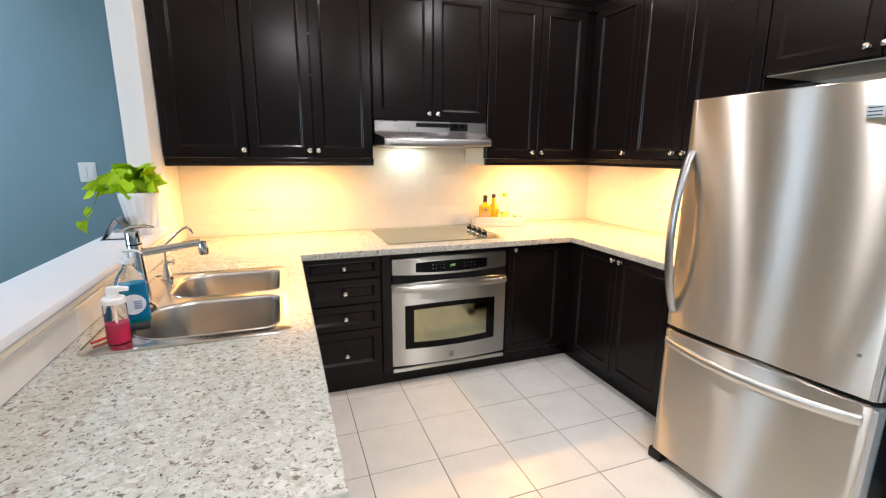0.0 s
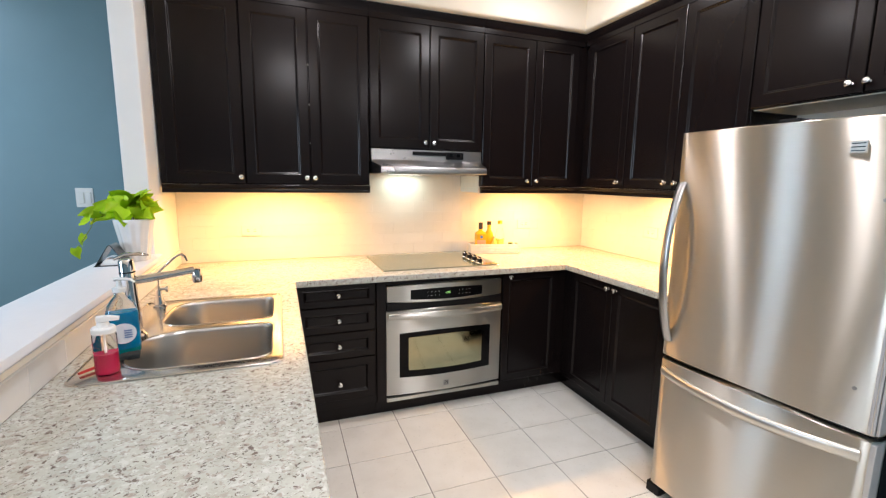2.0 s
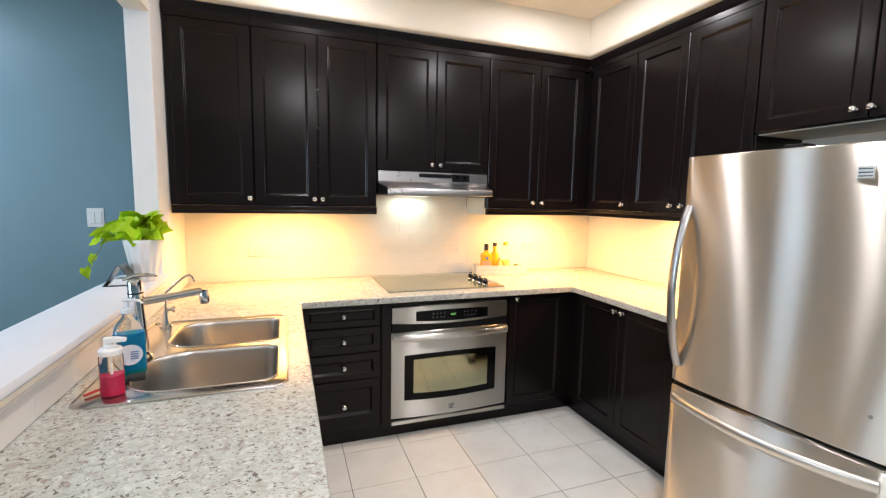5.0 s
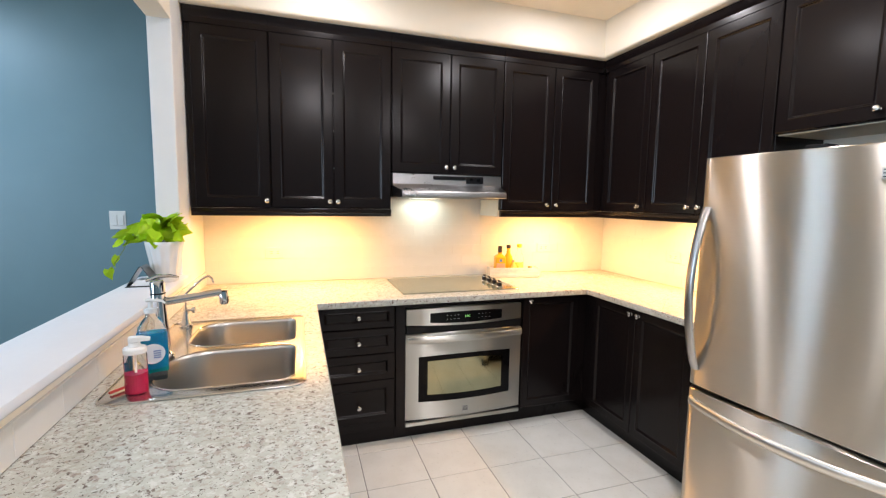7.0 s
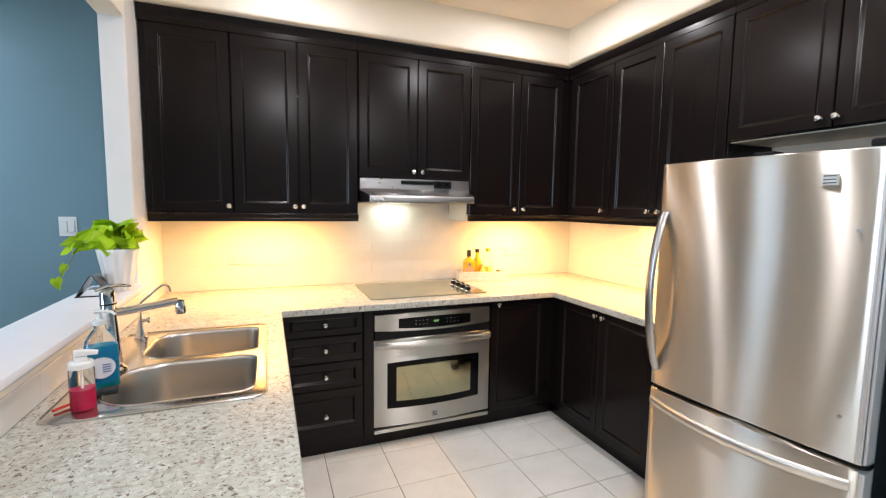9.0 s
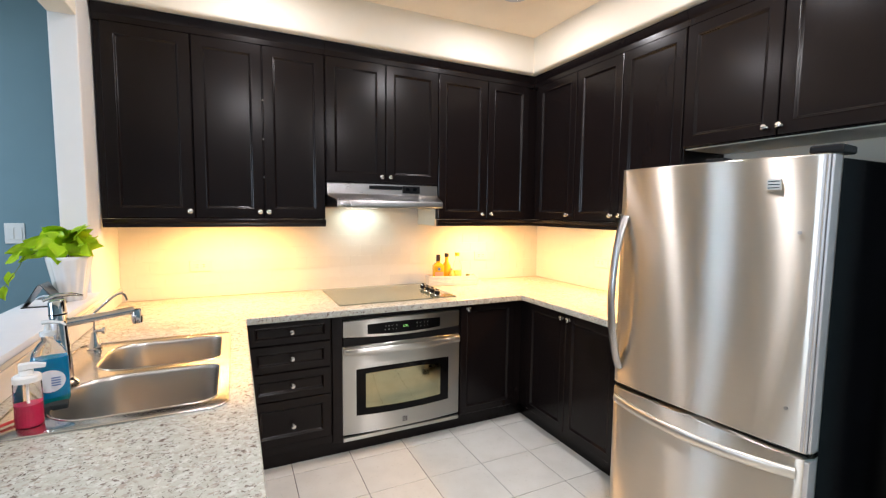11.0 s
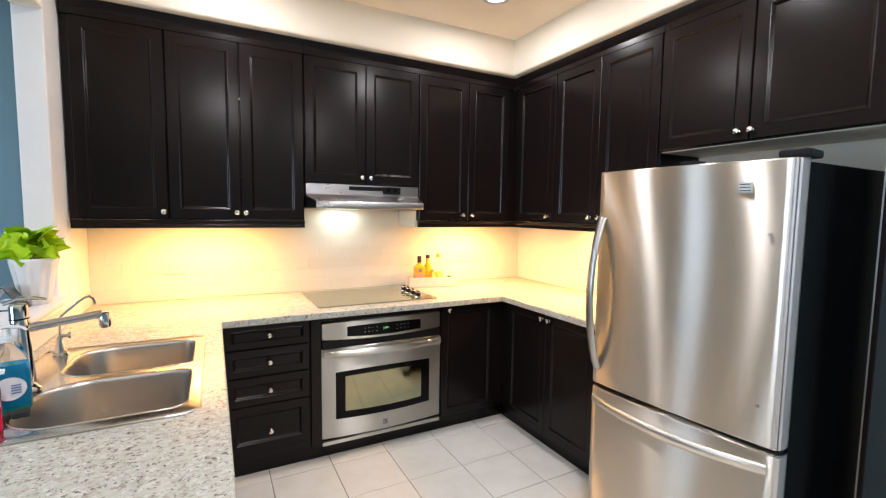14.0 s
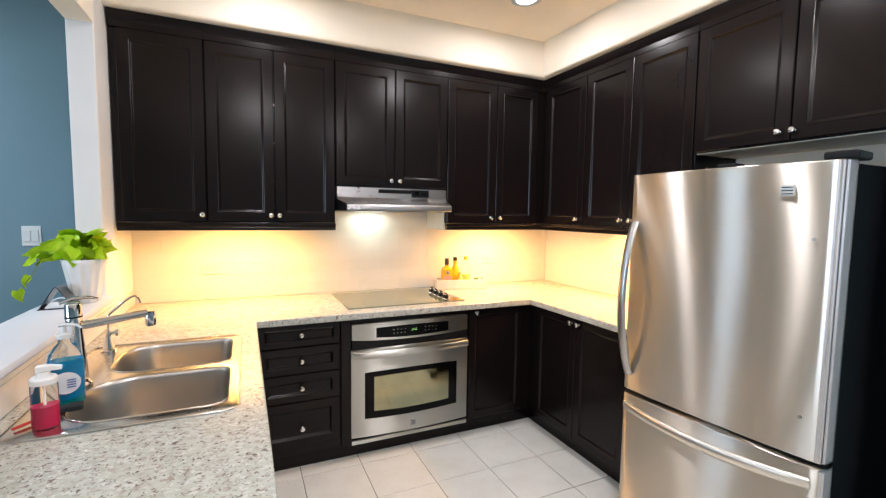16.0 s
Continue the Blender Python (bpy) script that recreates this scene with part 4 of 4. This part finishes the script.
t = thing("potted_plant", (-1.588, -0.700, 1.062), 0, "lime green pothos in a fluted white ceramic pot on the ledge", "plant")
bm = bmesh.new()
loops = []
for r, z in ((0.046, 0), (0.050, 0.004), (0.056, 0.05), (0.066, 0.11), (0.077, 0.17), (0.082, 0.192), (0.080, 0.195), (0.076, 0.192), (0.070, 0.165)):
    loops.append([((r + (0.0028 * math.cos(12 * a) if 0 < z < 0.19 else 0)) * math.cos(a), (r + (0.0028 * math.cos(12 * a) if 0 < z < 0.19 else 0)) * math.sin(a), z)
                  for a in (2 * math.pi * i / 72 for i in range(72))])
rings(bm, loops)
pot = part("pot", bm, CERAMIC, t, "fluted white ceramic pot", 60)
part("soil", lathe(bmesh.new(), [(0.001, 0.166), (0.0695, 0.166), (0.0695, 0.172), (0.001, 0.176)], 24), SOIL, pot)


def leaf_mesh(length, width, curl):
    """A heart-shaped blade folded along its midrib and drooping to the tip."""
    bm = bmesh.new()
    n, grid = 9, []
    for i in range(n + 1):
        u = i / n
        w = width * (math.sin(math.pi * min(1, (u * 0.93 + 0.07)) ** 0.62)) ** 0.9 * (1 - 0.15 * u) * 0.5
        if i == n:
            w = 0.0008
        row = []
        for s in (-1, -0.55, 0, 0.55, 1):
            back = -0.16 * length * abs(s) ** 1.5 * (1 - u) ** 3
            row.append(bm.verts.new((s * w, length * u + back, 0.22 * w * abs(s) - curl * u * u * length + 0.004 * math.sin(7 * u + 3 * s))))
        grid.append(row)
    for a, b in zip(grid, grid[1:]):
        for i in range(4):
            bm.faces.new((a[i], a[i + 1], b[i + 1], b[i]))
    ext = bmesh.ops.solidify(bm, geom=list(bm.faces), thickness=0.0008)
    return mesh_of("leaf", bm, LEAF, 70)


rng = random.Random(11)
leaves = [leaf_mesh(0.082, 0.080, 0.30), leaf_mesh(0.072, 0.070, 0.15), leaf_mesh(0.048, 0.046, 0.4), leaf_mesh(0.088, 0.084, 0.2)]
stems = []
for i in range(38):
    a = 2.399963 * i + rng.uniform(-0.3, 0.3)
    f = (i + 0.5) / 38
    reach = 0.014 + 0.056 * f ** 0.8
    h = 0.268 - 0.046 * f + rng.uniform(-0.018, 0.02)
    # the crown leans out over the next room
    base = Vector((reach * math.cos(a) * (1.18 if math.cos(a) < 0 else 0.92) - 0.012, reach * math.sin(a) * 0.8, h))
    stems.append((Vector((0.02 * math.cos(a), 0.02 * math.sin(a), 0.172)), base))
    ob = new("leaf", leaves[rng.randrange(4)])
    ob.parent = t
    yaw = math.degrees(a) - 90 + rng.uniform(-35, 35)
    ob.matrix_local = pose(*base, 8 + 58 * math.sin(a) + rng.uniform(-20, 20), 48 * math.cos(a) + rng.uniform(-22, 22), yaw)
for x, y, z, rx, ry, rz, k in ((-0.185, -0.03, 0.128, -70, 20, 70, 2), (-0.218, -0.04, 0.070, -80, -10, 40, 2), (-0.150, -0.05, 0.200, -25, -40, 80, 1), (-0.125, -0.01, 0.225, 5, -45, 95, 0)):
    ob = new("leaf", leaves[k])
    ob.parent = t
    ob.matrix_local = pose(x, y, z, rx, ry, rz)
for a, b in stems:
    mid = (a + b) / 2 + Vector((0, 0, 0.02))
    part("stem", sweep(bmesh.new(), [a, mid, b], oval(0.0016, 0.0016, 5), up=(0.3, 0.9, 0.1)), STEM, t)
part("stem", sweep(bmesh.new(), [(-0.03, 0, 0.18), (-0.09, -0.02, 0.215), (-0.14, -0.03, 0.20), (-0.155, -0.035, 0.16), (-0.178, -0.04, 0.12), (-0.205, -0.045, 0.075)], oval(0.0018, 0.0018, 6), up=(0.1, 1, 0)), STEM, t)

# ---- tray with bottles ----
t = thing("wooden_tray", (0.378, -0.122, CT), -13, "whitewashed wooden tray in the worktop corner", "tray")
TW, TD, TH = 0.385, 0.125, 0.072
for i in range(3):
    part("slat", B(0, TW, 0, 0.009, 0.003 + 0.0235 * i, 0.0255 + 0.0235 * i, bevel=0.0015), WHITEWASH, t)
part("side", B(0.001, 0.009, 0.0095, TD - 0.0095, 0.003, TH, bevel=0.0015), WHITEWASH, t)
part("side", B(TW - 0.009, TW - 0.001, 0.0095, TD - 0.0095, 0.003, TH, bevel=0.0015), WHITEWASH, t)
part("back", B(0, TW, TD - 0.009, TD, 0.003, TH, bevel=0.0015), WHITEWASH, t)
part("bottom", B(0.0095, TW - 0.0095, 0.0095, TD - 0.0095, 0.0, 0.008), WHITEWASH, t)
TRAY = pose(0.401, -0.127, CT, 0, 0, -13)


def at_tray(x, y):
    return tuple(TRAY @ Vector((x, y, 0.0085)))


def square_bottle(x, y, w, h, liquid, cap, cap_h, label, tag):
    t = thing("bottle", at_tray(x, y), -13, label, "bottle", "bottles in the tray")
    bm = bmesh.new()
    rings(bm, [rrect(-w / 2 + i, w / 2 - i, -w / 2 + i, w / 2 - i, z, r, 3) for i, z, r in
               ((0.004, 0, 0.006), (0, 0.004, 0.008), (0, h * 0.70, 0.008), (w * 0.18, h * 0.78, 0.008), (w * 0.32, h * 0.82, 0.006), (w * 0.32, h * 0.88, 0.006))])
    part("glass", bm, liquid, t, "", 40)
    part("cap", lathe(bmesh.new(), [(0.001, h * 0.88), (w * 0.21, h * 0.88), (w * 0.21, h * 0.88 + cap_h), (0.001, h * 0.88 + cap_h + 0.002)], 16), cap, t)
    if tag:
        part("label", B(-w * 0.42, w * 0.42, -w / 2 - 0.0012, -w / 2 - 0.0002, h * 0.30, h * 0.48), LABEL_PINK, t, "small printed label")
        part("label", B(-w * 0.12, w * 0.12, -w / 2 - 0.0012, -w / 2 - 0.0002, h * 0.54, h * 0.64), LABEL_BLUE, t)
    return t


square_bottle(0.062, 0.055, 0.078, 0.20, AMBER, DARK_CAP, 0.048, "amber glass oil bottle with a dark cap", True)
t = thing("bottle", at_tray(0.132, 0.075), 0, "round amber oil bottle with a brown cap", "bottle", "bottles in the tray")
part("glass", lathe(bmesh.new(), [(0.001, 0), (0.034, 0), (0.036, 0.004), (0.036, 0.115), (0.030, 0.142), (0.015, 0.168), (0.014, 0.205), (0.001, 0.205)], 24), AMBER, t, "", 40)
part("cap", lathe(bmesh.new(), [(0.001, 0.2055), (0.017, 0.2055), (0.017, 0.232), (0.001, 0.233)], 18), DARK_CAP, t, "brown cap", 40)
t = thing("bottle", at_tray(0.165, 0.036), 0, "small pale bottle of yellow oil", "bottle", "bottles in the tray")
part("glass", lathe(bmesh.new(), [(0.001, 0), (0.019, 0), (0.020, 0.004), (0.020, 0.075), (0.010, 0.092), (0.009, 0.105), (0.001, 0.105)], 18), PALE_OIL, t, "", 40)
part("cap", lathe(bmesh.new(), [(0.001, 0.1055), (0.011, 0.1055), (0.011, 0.122), (0.001, 0.123)], 14), LABEL_PINK, t, "pinkish cap", 40)
t = thing("bottle", at_tray(0.215, 0.07), 0, "tall clear bottle with a yellow cap", "bottle", "bottles in the tray")
b = part("glass", lathe(bmesh.new(), [(0.001, 0), (0.033, 0), (0.035, 0.004), (0.035, 0.135), (0.024, 0.165), (0.015, 0.185), (0.015, 0.212), (0.001, 0.212)], 24), CLEAR, t, "clear glass", 40)
b.visible_shadow = False
part("liquid", lathe(bmesh.new(), [(0.001, 0.004), (0.031, 0.004), (0.031, 0.10), (0.001, 0.10)], 22), PALE_OIL, t, "pale yellow oil")
part("cap", lathe(bmesh.new(), [(0.001, 0.2125), (0.018, 0.2125), (0.018, 0.238), (0.001, 0.239)], 18), YELLOW_CAP, t, "yellow cap", 40)
t = thing("jar", at_tray(0.295, 0.045), 0, "small clear spice jar with a green lid", "jar")
part("glass", lathe(bmesh.new(), [(0.001, 0), (0.016, 0), (0.017, 0.003), (0.017, 0.055), (0.001, 0.055)], 18), PALE_OIL, t, "", 40)
part("lid", lathe(bmesh.new(), [(0.001, 0.0555), (0.0175, 0.0555), (0.0175, 0.072), (0.001, 0.073)], 18), STEM, t, "dull green lid", 40)

# ---- tiles of the floor and the walls ----
floor = solo("floor", B(-4.6, XR, -6.0, 0.22, -0.05, -0.003), GROUT, "pale ceramic tiled kitchen floor with grey joints", "floor", "structure")


def tile_mesh(name, w, h, t, e, mat, axis):
    bm = bmesh.new()
    if axis == "z":
        rings(bm, [[(x, y, z) for x, y in ((-w / 2 + i, -h / 2 + i), (w / 2 - i, -h / 2 + i), (w / 2 - i, h / 2 - i), (-w / 2 + i, h / 2 - i))] for i, z in ((0, -t), (0, -e * 0.7), (e, 0))], False)
    else:
        rings(bm, [rect_y(-w / 2 + i, w / 2 - i, -h / 2 + i, h / 2 - i, y) for i, y in ((0, 0), (0, -t + e * 0.7), (e, -t))], False)
    return mesh_of(name, bm, mat)


P = 0.3365
ft = tile_mesh("tile", P - 0.004, P - 0.004, 0.004, 0.002, FLOOR_TILE, "z")
for i in range(-5, 5):
    for j in range(-14, 3):
        cx, cy = 0.0045 + P * (i + 0.5), -1.005 + P * (j + 0.5)
        if (cx - P / 2 > XR - 0.55 and cy > -2.4) or cy - P / 2 > -0.5:
            continue
        ob = new("tile", ft)
        ob.parent = floor
        ob.location = (cx, cy, rng.uniform(-0.0004, 0.0004))

TP, TQ = 0.1535, 0.0775
bm = B(XL + 0.0005, XR - 0.0045, YB - 0.004, YB - 0.0002, CT + 0.0005, 1.66)
part("grout", bm, WALL_GROUT, wall_back)
bm = B(XR - 0.004, XR - 0.0002, -1.63, YB - 0.009, CT + 0.0005, 1.415)
part("grout", bm, WALL_GROUT, wall_right)
cut_meshes = {}


def wall_tile(parent, a, b, m):
    """One glazed tile from a to b along its row; m places its middle."""
    w = round(b - a, 3)
    if w < 0.012:
        return
    if w not in cut_meshes:
        cut_meshes[w] = tile_mesh("tile", w - 0.0013, TQ - 0.0013, 0.005, 0.0006, WALL_TILE, "y")
    ob = new("tile", cut_meshes[w])
    ob.parent = parent
    ob.matrix_local = m


for r in range(10):
    z = CT + 0.002 + TQ * (r + 0.5)
    low = z + TQ / 2 < 1.42
    for c in range(-1, 21):
        a = XL + TP * (c + 0.5 * (r % 2))
        b = a + TP
        a, b = max(a, XL + 0.0005 if low else -0.42), min(b, XR - 0.0056 if low else 0.36)
        if b > a and z < 1.66:
            wall_tile(wall_back, a, b, pose((a + b) / 2, YB - 0.0005, z))
    for c in range(-1, 12):
        a = TP * (c + 0.5 - 0.5 * (r % 2))
        a, b = max(a, 0.0), min(a + TP, 1.66)
        if low and b > a:
            wall_tile(wall_right, a, b, pose(XR - 0.0005, YB - 0.0057 - (a + b) / 2, z, 0, 0, -90))
lt = tile_mesh("tile", 0.203 - 0.0016, 0.084, 0.0085, 0.0015, WALL_TILE, "y")
for c in range(12):
    ob = new("tile", lt)
    ob.parent = half_wall
    ob.matrix_local = pose(XL + 0.0005, YB - 0.02 - 0.203 * (c + 0.5), CT + 0.044, 0, 0, 90)
